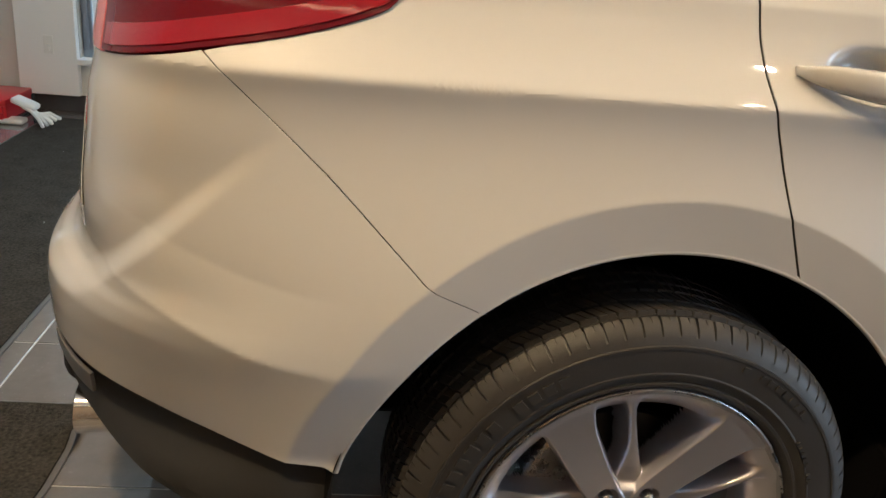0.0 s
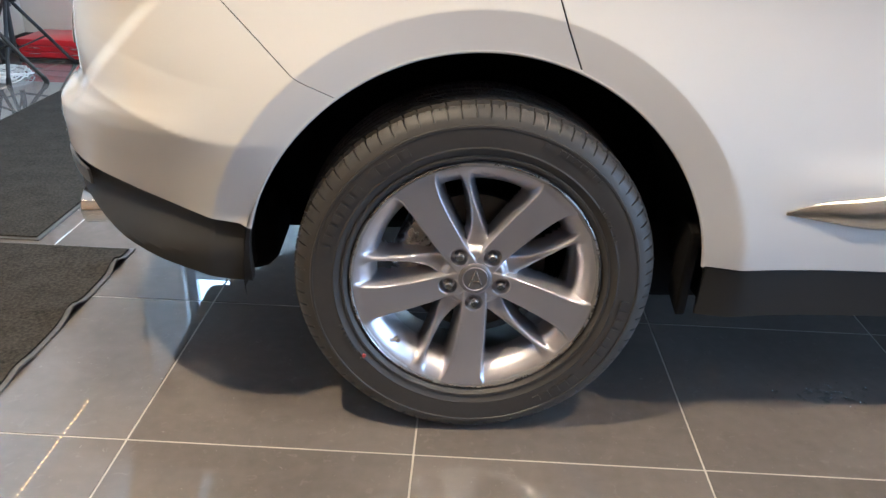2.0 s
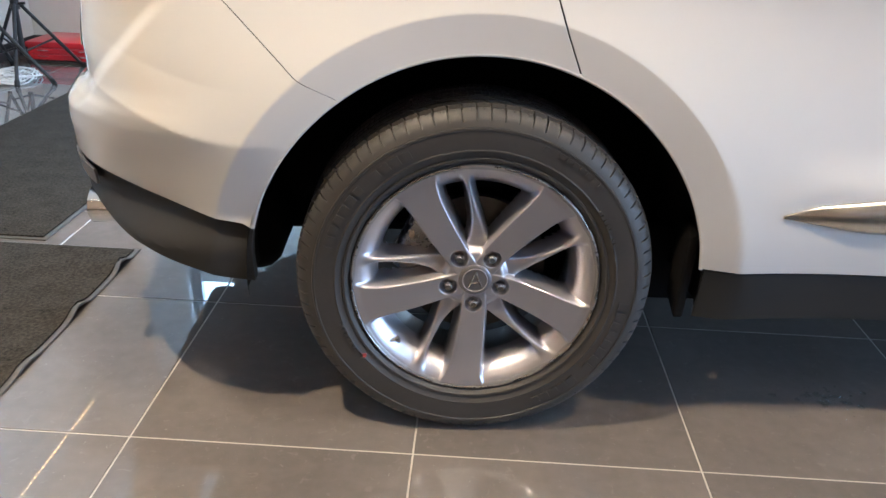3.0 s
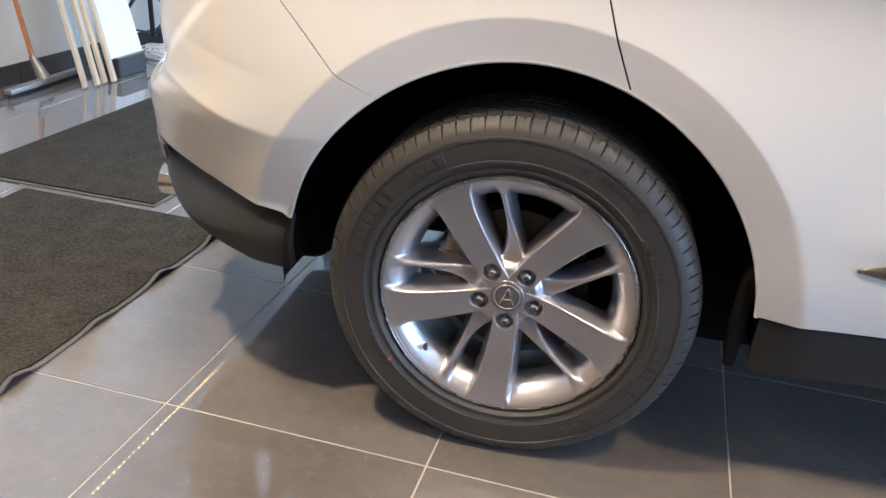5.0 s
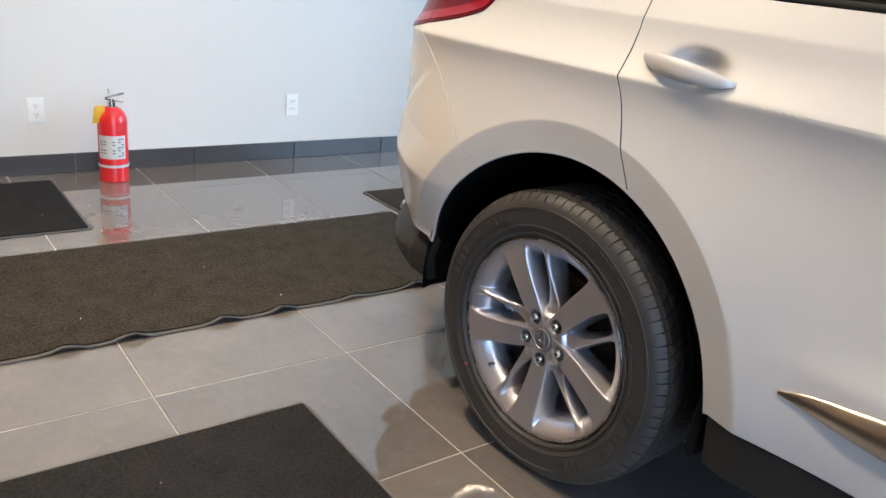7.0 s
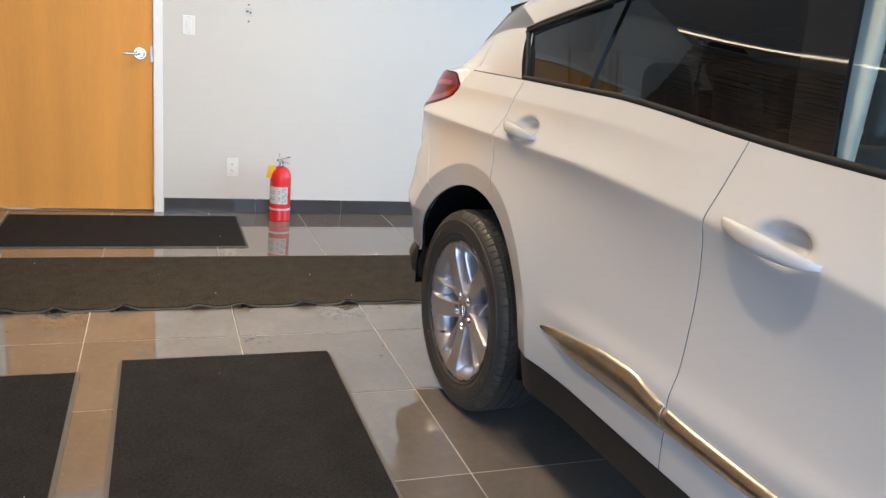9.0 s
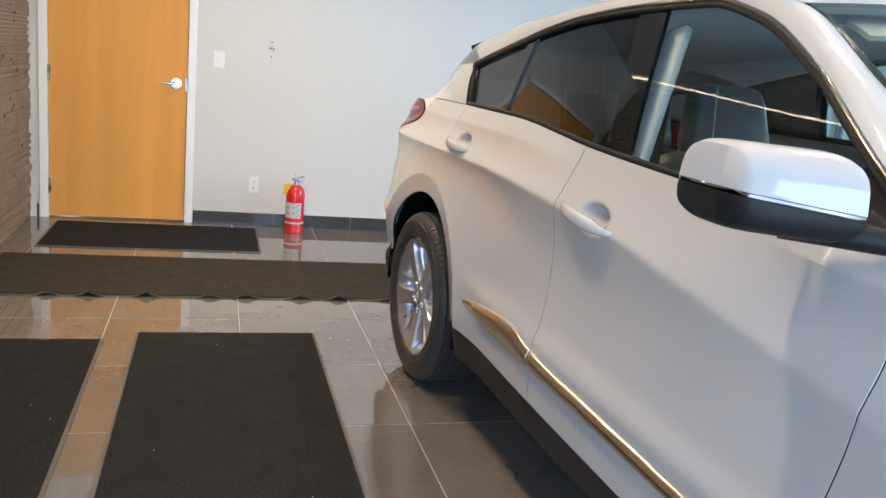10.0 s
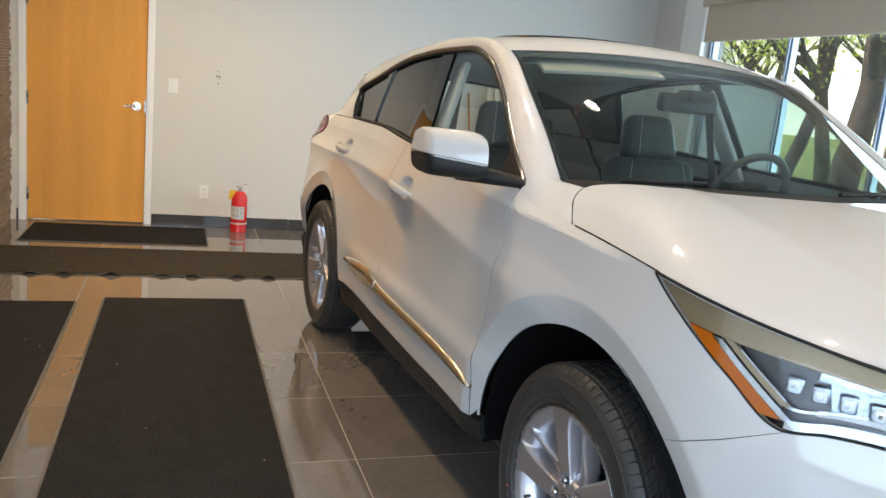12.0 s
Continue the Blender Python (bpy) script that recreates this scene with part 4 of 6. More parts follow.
# ---- greenhouse ----
w_top = table([(-0.3, 0.60), (0.0, 0.615), (0.6, 0.655), (1.2, 0.675), (1.7, 0.68), (2.3, 0.68)])
z_glass = table([(-0.07, 1.366), (-0.03, 1.377), (0.0, 1.386), (0.10, 1.410), (0.4, 1.473), (0.55, 1.503), (0.8, 1.54), (1.2, 1.565), (1.45, 1.568), (1.65, 1.53), (1.9, 1.415), (2.1, 1.285), (2.325, 1.142)])
RAIL = [  # glass line x, then the outer line x, y, z
    (-0.07, -0.62, 0.596, 1.30), (-0.05, -0.53, 0.572, 1.385), (-0.03, -0.38, 0.560, 1.465), (0.4, 0.10, 0.576, 1.549), (0.8, 0.72, 0.605, 1.593), (1.2, 1.22, 0.622, 1.622),
    (1.45, 1.50, 0.632, 1.614), (1.65, 1.74, 0.658, 1.557), (1.9, 1.985, 0.695, 1.415), (2.1, 2.17, 0.722, 1.297), (2.325, 2.37, 0.765, 1.168)]


def glass_y(x, z):
    zb = z_belt(x)
    t = (z - zb) / (1.60 - zb)
    wb = w_belt(x) - 0.012
    return wb - (wb - w_top(x)) * max(0.0, t) ** 1.12


rail_g = table([(i, r[0]) for i, r in enumerate(RAIL)])
rail_x = table([(i, r[1]) for i, r in enumerate(RAIL)])
rail_y = table([(i, r[2]) for i, r in enumerate(RAIL)])
rail_z = table([(i, r[3]) for i, r in enumerate(RAIL)])
bow = table([(0, -0.16), (1, -0.18), (2, -0.20), (3, -0.06), (5, 0.0), (6, 0.05), (7, 0.085), (8, 0.15), (9, 0.20), (10, 0.235)])
crown = table([(0, 0.0), (2, 0.05), (3, 0.055), (5, 0.05), (6, 0.045), (7, 0.03), (8, 0.025), (10, 0.015)])


def canopy(s, w):
    """Roof, windscreen and rear window: s runs back to front along the rails, w across from -1 to 1."""
    k = 1 - abs(w) ** 2.3
    return Vector((rail_x(s) + bow(s) * k, rail_y(s) * w, rail_z(s) + crown(s) * k))


def canopy_part(name, s0, s1, w0, w1, n, k, material, label="", lift=0.0, **kw):
    return sheet_part(name, lambda i, j: canopy(lerp(s0, s1, j), lerp(w1, w0, i)) + Vector((0, 0, lift)), n, k, -1, material, label, **kw)


for side in (-1, 1):
    def rail_point(i, j, s0=0.0, s1=10.0):
        s = lerp(s0, s1, i)
        xg = rail_g(s)
        a = Vector((xg, -glass_y(xg, z_glass(xg) + 0.012), z_glass(xg) + 0.012))
        b = Vector((rail_x(s), -rail_y(s), rail_z(s)))
        p = a.lerp(b, j)
        bulge = 0.022 * math.sin(math.pi * j)
        return p + Vector((0.4 * bulge if s > 6.5 else 0, -bulge * 0.7, bulge * 0.7))
    if side < 0:
        pillar_run = lambda i, j, run=rail_point: run(i, j) + Vector((-0.008, 0.034, -0.016))
    sheet_part("roof_rail", lambda i, j: rail_point(lerp(0.2, 1.0, i), j), 110, 8, side, M["paint"], "white roof rail and windscreen pillar")
    sheet_part("pillar_garnish", lambda i, j: rail_point(lerp(0.0, 0.1995, i), j), 16, 8, side, M["garnish"], "grey garnish behind the last side window")

    # body between the tail lamp, the belt and the rail behind the last window
    def pillar(i, j):
        x = lerp(-0.64, 0.035, i)
        z = lamp_high(x) + 0.004 if x < -0.385 else lerp(lamp_high(x) + 0.004, 1.207, smooth(-0.385, -0.36, x))
        a, b = Vector((x, -flank(x, z), z)), Vector(rail_point(0.0, 1 - i))
        p = a.lerp(b, j)
        p.y = lerp(a.y, b.y, j ** lerp(0.45, 1.0, smooth(0.2, 0.8, i))) - 0.010 * i * math.sin(math.pi * j)
        return p
    sheet_part("rear_pillar", pillar, 40, 10, side, M["paint"], "white rear pillar")

    def pane(i, j, x0, x1, lean0, lean1, inset=0.012):
        t = j
        xb0, xb1 = x0, x1
        x = lerp(xb0 + lean0 * t, xb1 + lean1 * t, i)
        zlo = z_belt(x) + 0.002
        zhi = max(zlo + 0.001, z_glass(x) + 0.004)
        z = lerp(zlo, zhi, j)
        return (x, -glass_y(x, z) + inset, z)
    for name, x0, x1, l0, l1, material, label in (
            ("quarter_glass", 0.03, 0.402, -0.085, 0.028, "privacy", "dark tinted rear quarter glass"),
            ("rear_door_glass", 0.452, 1.300, 0.028, -0.16, "privacy" if side < 0 else "window", "dark tinted rear door glass" if side < 0 else "clear rear door glass"),
            ("front_door_glass", 1.398, 2.312, -0.135, 0.0, "window", "clear front door glass")):
        g = sheet_part(name, lambda i, j, a=x0, b=x1, c=l0, d=l1: pane(i, j, a, b, c, d), 40, 14, side, M[material], label, depth=0.004, lip=0.0004)
        g.visible_shadow = False
    for name, x0, x1, l0, l1 in (("door_pillar_trim", 1.292, 1.404, -0.158, -0.138), ("rear_pillar_trim", 0.398, 0.458, 0.028, 0.028)):
        sheet_part(name, lambda i, j, a=x0, b=x1, c=l0, d=l1: pane(i, j, a, b, c, d, 0.004), 6, 14, side, M["pillar"], "black pillar trim", depth=0.012)
    # seals and bright edging
    belt = [(x, -side * -1 * (w_belt(x) - 0.004), z_belt(x) + 0.008) for x in [lerp(0.045, 2.318, i / 50) for i in range(51)]]
    tube("belt_seal", [(x, side * (w_belt(x) - 0.006), z_belt(x) + 0.006) for x, _, _ in belt], 0.0085, M["seal"], car, "black belt weatherstrip")
    tube("window_seal", [(lerp(0.045, -0.067, k ** 1.3), side * (glass_y(lerp(0.045, -0.067, k ** 1.3), lerp(1.21, 1.366, k)) - 0.002), lerp(1.21, 1.366, k)) for k in (0, 0.1, 0.25, 0.5, 0.75, 1)], 0.0085, M["seal"], car, "black window seal")
    top = [lerp(-0.07, 2.32, (i / 80)) for i in range(81)]
    tube("window_trim", [(x, side * (glass_y(x, z_glass(x) + 0.006) + 0.001), z_glass(x) + 0.008) for x in top], 0.007, M["darkchrome"], car, "dark bright window surround")
    tube("window_seal", [(x, side * (glass_y(x, z_glass(x) - 0.004) - 0.001), z_glass(x) - 0.004) for x in top], 0.008, M["seal"], car, "black window seal")

canopy_part("roof", 2.05, 5.9, -1, 1, 40, 40, M["paint"], "white roof skin")
canopy_part("sunroof", 4.4, 5.7, -0.72, 0.72, 20, 12, M["gloss"], "dark glass sunroof panel", lift=0.006, depth=0.005)
canopy_part("roof_front", 5.92, 6.9, -1, 1, 40, 10, M["paint"], "white roof front edge")
ws = canopy_part("windscreen", 6.93, 9.9, -0.985, 0.985, 40, 24, M["windscreen"], "green tinted windscreen", depth=0.004, lip=0.0004)
ws.visible_shadow = False
for w0, w1 in ((-0.99, -0.972), (0.972, 0.99)):
    canopy_part("windscreen_border", 6.9, 9.95, w0, w1, 3, 24, M["gloss"], "black windscreen edge band", lift=-0.004, depth=0.003, lip=0.0003)
canopy_part("windscreen_border", 6.9, 7.12, -0.97, 0.97, 30, 3, M["gloss"], "black windscreen edge band", lift=-0.006, depth=0.003, lip=0.0003)
rw = canopy_part("rear_window", 0.1, 1.95, -0.93, 0.93, 30, 10, M["rearglass"], "dark rear window", depth=0.004)
rw.visible_shadow = False


def spoiler():
    def pt(i, j):
        w = lerp(-1, 1, i)
        a = canopy(2.1, w) + Vector((0, 0, 0.004))
        return a + Vector((-0.17 * j * (1 - 0.25 * w * w), 0, -0.02 * j))
    sheet_part("spoiler", pt, 30, 6, -1, M["paint"], "white roof spoiler", depth=0.03)
    for side in (-1, 1):
        def fin(i, j):
            p = Vector((rail_x(lerp(0.15, 1.95, j)), -rail_y(lerp(0.15, 1.95, j)) - 0.004, rail_z(lerp(0.15, 1.95, j))))
            return p + Vector((-0.085 * (1 - i) * (0.4 + 0.6 * j), 0.03 * (1 - i), 0))
        sheet_part("spoiler_fin", fin, 5, 10, side, M["garnish"], "grey side fin of the rear window", depth=0.02)


spoiler()


def hood():
    def pt(i, j):
        w = lerp(1, -1, i)
        return hood_point(w, lerp(hood_back(abs(w)), 3.50 - 0.03 * w * w + 0.06 * (1 - w * w), j))
    sheet_part("hood", pt, 70, 40, -1, M["paint"], "white sculpted bonnet")
    # The bonnet gap's shade is drawn as a thin black tube.
    for side in (-1, 1):
        xs = [lerp(2.62, 2.99, k / 30) for k in range(31)]
        tube("bonnet_gap", [(x, side * (flank(x, z_belt(x) - 0.004) - 0.002), z_belt(x) - 0.0005) for x in xs], 0.0022, M["seal"], car, "black tube standing for the bonnet gap's shade", 2)
    # cowl under the windscreen
    def cowl(i, j):
        w = lerp(1, -1, i)
        a = canopy(9.85, w * 0.98) + Vector((0, 0, -0.012))
        b = Vector((hood_back(min(0.87, abs(w) * 0.87)) + 0.03, 0.77 * w, z_belt(2.56) + 0.09 * (1 - abs(w) ** 2.2) - 0.045))
        return a.lerp(b, j)
    sheet_part("cowl", cowl, 30, 4, -1, M["clad"], "black windscreen cowl", depth=0.01)
    for y0, y1 in ((-0.62, -0.38), (0.08, 0.32)):
        pts = [canopy(9.95 - 0.05 * t, lerp(y0, y1, t) / 0.76) + Vector((0.010, 0, 0.010)) for t in [i / 12 for i in range(13)]]
        tube("wiper", pts, 0.007, M["seal"], car, "black windscreen wiper")


hood()


def tail_lamps():
    for side in (-1, 1):
        l = panel("tail_lamp", lambda z: x_rear(z) + 0.055, const(-0.385), lambda x: lamp_low(x) + GAP, lambda x: lamp_high(x) - GAP, 40, 10, side, M["darkred"], "wraparound dark red tail lamp", warp=None, out=0.004)
        panel("lamp_edge", lambda z: x_rear(z) + 0.06, const(-0.40), lambda x: lamp_low(x) + 0.010, lambda x: lamp_low(x) + 0.034, 40, 3, side, M["red"], "bright red lamp edge", out=0.007, parent=l, depth=0.004)
        panel("lamp_bar", lambda z: x_rear(z) + 0.06, const(-0.46), lambda x: lerp(lamp_low(x), lamp_high(x), 0.60), lambda x: lerp(lamp_low(x), lamp_high(x), 0.74), 40, 3, side, M["red"], "bright red light bar", out=0.006, parent=l, depth=0.004)
        panel("clear_lens", lambda z: x_rear(z) + 0.012, lambda z: x_rear(z) + 0.052, lambda x: 1.012, lambda x: 1.14, 10, 8, side, M["lensclear"], "pale reversing lens", out=0.004, depth=0.006)
        panel("bumper_insert", const(-0.90), const(-0.82), lambda x: z_white(x) - 0.055, lambda x: z_white(x) - 0.02, 12, 3, side, M["garnish"], "dark grey bumper insert", out=0.002, depth=0.006)


tail_lamps()


def headlamps():
    for side in (-1, 1):
        h = new("headlamp")
        h.parent = car
        tagged(h, "angular led headlamp with amber reflector")
        low = light_low
        high = lambda x: z_belt(x) - 0.004
        tip = 2.985
        end = lambda z: x_front(z) - 0.012
        panel("housing", const(tip), end, lambda x: low(x) + GAP, high, 46, 14, side, M["housing"], "black lamp housing", out=-0.045, parent=h, depth=0.01)
        rim = table([(2.98, 0.09), (3.05, 0.075), (3.10, 0.060), (3.17, 0.056), (3.30, 0.044), (3.40, 0.034), (3.56, 0.022)])
        brow = lambda x: max(low(x) + GAP, high(x) - rim(x))
        rake = lambda x0: (lambda z: x0 + (1.0 - z) * 1.36)
        panel("bezel", const(tip), end, brow, high, 60, 6, side, M["bezel"], "bronze upper bezel", out=-0.008, parent=h, depth=0.02)
        panel("amber_reflector", rake(3.062), rake(3.102), lambda x: 0.838, lambda x: brow(x) - 0.002, 4, 16, side, M["amber"], "long amber side reflector", out=-0.004, parent=h, depth=0.02)
        panel("light_bar", rake(3.104), rake(3.122), lambda x: 0.838, lambda x: brow(x) - 0.004, 5, 16, side, M["drl"], "bright running light bar", out=-0.005, parent=h, depth=0.03)
        panel("light_bar", const(3.330), lambda z: x_front(z) - 0.02, lambda x: low(x) + 0.0035, lambda x: low(x) + 0.021, 30, 5, side, M["drl"], "bright running light bar", out=-0.005, parent=h, depth=0.03)
        panel("inner_divider", rake(3.123), rake(3.139), lambda x: 0.862, lambda x: brow(x) - 0.002, 4, 12, side, M["bezel"], "bronze divider", out=-0.012, parent=h, depth=0.02)
        panel("light_bar", rake(3.139), rake(3.144), lambda x: 0.872, lambda x: brow(x) - 0.012, 4, 12, side, M["drl"], "thin bright inner bar", out=-0.013, parent=h, depth=0.02)
        panel("light_bar", const(3.320), const(3.425), lambda x: low(x) + 0.038, lambda x: low(x) + 0.043, 12, 3, side, M["drl"], "thin bright inner bar", out=-0.013, parent=h, depth=0.02)
        panel("reflector_bowl", lambda z: 3.325 + (1.0 - z) * 0.35, lambda z: x_front(z) - 0.03, lambda x: lerp(low(x), high(x), 0.26), lambda x: lerp(low(x), high(x), 0.66), 30, 8, side, M["bowl"], "silvered reflector bowl", out=-0.036, parent=h, depth=0.006)
        for i in range(7):
            x, z = 3.312 + 0.038 * i, 0.903 - 0.006 * i
            y = flank(x, z) - 0.030
            turn = math.degrees(math.atan2(flank(x - 0.02, z) - flank(x + 0.02, z), 0.04))
            e = new("projector")
            e.parent = h
            e.matrix_basis = pose(x, side * y, z, 0, 0, turn if side < 0 else 180 - turn)
            tagged(e, "square clear led projector in a chrome cell")
            bm = a_box(-0.0165, 0.0165, -0.010, 0.014, -0.017, 0.017, 0.005, 2)
            part("cell", bm, M["bowl"], e, "silvered cell", 40)
            bm = a_box(-0.0125, 0.0125, -0.018, -0.009, -0.0125, 0.0125, 0.006, 3)
            part("lens", bm, M["led"], e, "clear square lens", 40)
            bm = a_box(-0.0050, 0.0050, -0.0195, -0.0175, -0.0050, 0.0050, 0.0015, 1)
            part("emitter", bm, M["chrome"], e, "bright square emitter", 40)
        panel("upper_reflector", const(3.345), lambda z: x_front(z) - 0.03, lambda x: lerp(low(x), high(x), 0.64), lambda x: lerp(low(x), high(x), 0.74), 24, 3, side, M["drl"], "bright upper reflector", out=-0.018, parent=h, depth=0.02)
        panel("lower_reflector", const(3.36), lambda z: x_front(z) - 0.03, lambda x: lerp(low(x), high(x), 0.22), lambda x: lerp(low(x), high(x), 0.30), 24, 3, side, M["darkchrome"], "smoked lower reflector", out=-0.022, parent=h, depth=0.02)
        panel("lens_cover", const(tip), end, lambda x: low(x) + GAP, high, 46, 14, side, M["cover"], "clear lamp cover", out=0.002, parent=h, depth=0.004, lip=0.0004).visible_shadow = False
        edge = [(x, side * (flank(x, low(x)) + 0.001), low(x)) for x in [lerp(tip, 3.56, i / 40) for i in range(41)]]
        tube("lamp_seal", edge, 0.0022, M["seal"], h, "black lamp seal")
        edge = [(x, side * (flank(x, high(x)) + 0.001), high(x) + 0.002) for x in [lerp(tip, 3.50, i / 40) for i in range(41)]]
        tube("lamp_seal", edge, 0.0036, M["seal"], h, "black lamp seal")
    # nose between the lamps, never in view but closing the front
    def nose(i, j):
        w = lerp(-1, 1, i)
        z = lerp(0.40, 0.97, j)
        return (x_front(z) - 0.02 - 0.05 * w * w, 0.5 * w, z)
    sheet_part("grille", nose, 12, 10, -1, M["darkchrome"], "dark front grille", depth=0.02)


headlamps()


def arches():
    for xw in (0.0, BASE):
        for side in (-1, 1):
            verts, faces = [], []
            n = 40
            for i in range(n + 1):
                a = radians(lerp(-6 if xw == 0.0 else -14, 186, i / n))
                for r, y in ((arch_r(xw) + 0.004, 0.878), (arch_r(xw) + 0.016, 0.84), (arch_r(xw) + 0.016, 0.50), (0.10, 0.50)):
                    verts.append((xw + r * math.cos(a), side * y, max(0.315 if xw == 0.0 and math.cos(a) < 0 and y > 0.8 else 0.25, HUB + r * math.sin(a))))
            for i in range(n):
                for k in range(3):
                    b = i * 4 + k
                    faces.append((b, b + 4, b + 5, b + 1))
            piece("wheel_liner", mesh_of("wheel_liner", verts, faces, M["liner"], 40), car, "black felt wheel arch liner")
            if xw == 0.0:
                bm = a_box(0.432, 0.454, -0.872, -0.77, 0.282, 0.47, 0.006, 2, Matrix.Translation((0, 0, 0)))
                for v in bm.verts:
                    v.co.x += 0.10 * max(0.0, 0.36 - v.co.z) * -1 + 0.12 * (v.co.y + 0.875)
                    v.co.z += 0.10 * (v.co.y + 0.875)
                    v.co.y *= -side
                part("mud_flap", bm, M["liner"], car, "small black deflector before the rear wheel")
    box_under = bmesh.new()
    box(box_under, -0.80, 3.40, -0.50, 0.50, 0.30, 0.42, 0.03, 1)
    box(box_under, 0.56, 2.20, -0.78, 0.78, 0.295, 0.40, 0.02, 1)
    # Filler boxes, added to block the bright gap behind the rear wheel.
    for y0, y1 in ((-0.70, -0.10), (0.10, 0.70)):
        part("gap_box", a_box(-0.61, -0.43, y0, y1, 0.275, 0.45, 0.05, 3), M["liner"], car, "black filler box blocking the bright gap", 50)
    # Hidden bars, added to stop window light reflecting off the floor under the car.
    for side in (-1, 1):
        part("glare_block", a_box(0.10, 0.60, side * 0.61 - 0.03, side * 0.61 + 0.03, 0.20, 0.40, 0.02, 2), M["liner"], car, "black bar added to block reflected window light", 50)
    # Block added under the bumper, keeps bright blobs out of the floor's reflection.
    part("rear_filler", a_box(-0.93, -0.60, -0.50, 0.50, 0.365, 0.50, 0.04, 3), M["clad"], car, "black filler added under the bumper", 50)
    part("underbody", box_under, M["liner"], car, "dark underbody")


arches()


def arch_lips():
    """The rolled painted edge of each wheel arch."""
    for xw, a0, a1 in ((0.0, 167.0, 5.5), (BASE, 174.0, 6.0)):
        for side in (-1, 1):
            pts = [(x, side * (flank(x, z) - 0.004), z) for x, z in arc(xw, a0, a1, 60)]
            tube("arch_lip", pts, 0.0045, M["paint"], car, "rolled white wheel arch edge")


arch_lips()


def exhaust():
    v, f = lathe([(0.038, -0.10), (0.040, 0.0), (0.044, 0.06), (0.041, 0.062), (0.036, 0.05), (0.034, -0.08)], 32)
    me = mesh_of("exhaust_tip", v, f, M["chrome"], 40)
    for side in (-1, 1):
        piece("exhaust_tip", me, car, "polished chrome exhaust tip", pose(-0.80, side * 0.615, 0.410, 0, -90, 0) @ Matrix.Diagonal((1, 1.25, 1, 1)))


exhaust()


# ---- wheels ----
def tyre_mesh():
    R = 0.3685
    prof = [(0.252, -0.094), (0.260, -0.106), (0.2665, -0.113), (0.2705, -0.1135), (0.2720, -0.1105), (0.284, -0.1152), (0.2855, -0.1168), (0.2875, -0.1168), (0.289, -0.1160),
            (0.312, -0.1180), (0.3265, -0.1170), (0.3275, -0.1188), (0.3315, -0.1185), (0.3325, -0.1155), (0.343, -0.112), (0.352, -0.106), (0.3590, -0.0985), (0.3640, -0.090)]
    for a, b in ((-0.078, -0.052), (-0.044, -0.018), (-0.010, 0.010), (0.018, 0.044), (0.052, 0.078)):
        prof += [(R - 0.008, a - 0.0015), (R, a), (R, b), (R - 0.008, b + 0.0015)]
    prof += [(0.3640, 0.090), (0.3590, 0.0985), (0.352, 0.106), (0.343, 0.112), (0.312, 0.1185), (0.285, 0.116), (0.262, 0.106), (0.252, 0.094)]
    pitches = 82
    rings = [(p + f, d) for p in range(pitches) for f, d in ((0.0, 0), (0.02, 1), (0.12, 1), (0.14, 0), (0.50, 0), (0.51, 2), (0.55, 2), (0.56, 0))]
    verts, faces, n, seg = [], [], len(prof), len(rings)
    for at, deep in rings:
        for k, (r, h) in enumerate(prof):
            if deep == 1 and r > 0.350:
                r -= 0.0055 if abs(h) > 0.0885 else 0.0060
            elif deep == 2 and r > 0.360:
                r -= 0.0020
            a = 2 * math.pi * (at + (0.5 * int((h + 0.09) / 0.034) if abs(h) < 0.0885 else 0.0)) / pitches
            verts.append((r * math.cos(a), h, r * math.sin(a)))
    for i in range(seg):
        j = (i + 1) % seg
        for k in range(n - 1):
            faces.append((i * n + k, i * n + k + 1, j * n + k + 1, j * n + k))
    return mesh_of("tyre", verts, faces, M["rubber"], 28)


def tab(r, knots):
    return np.interp(r, [k[0] for k in knots], [k[1] for k in knots])


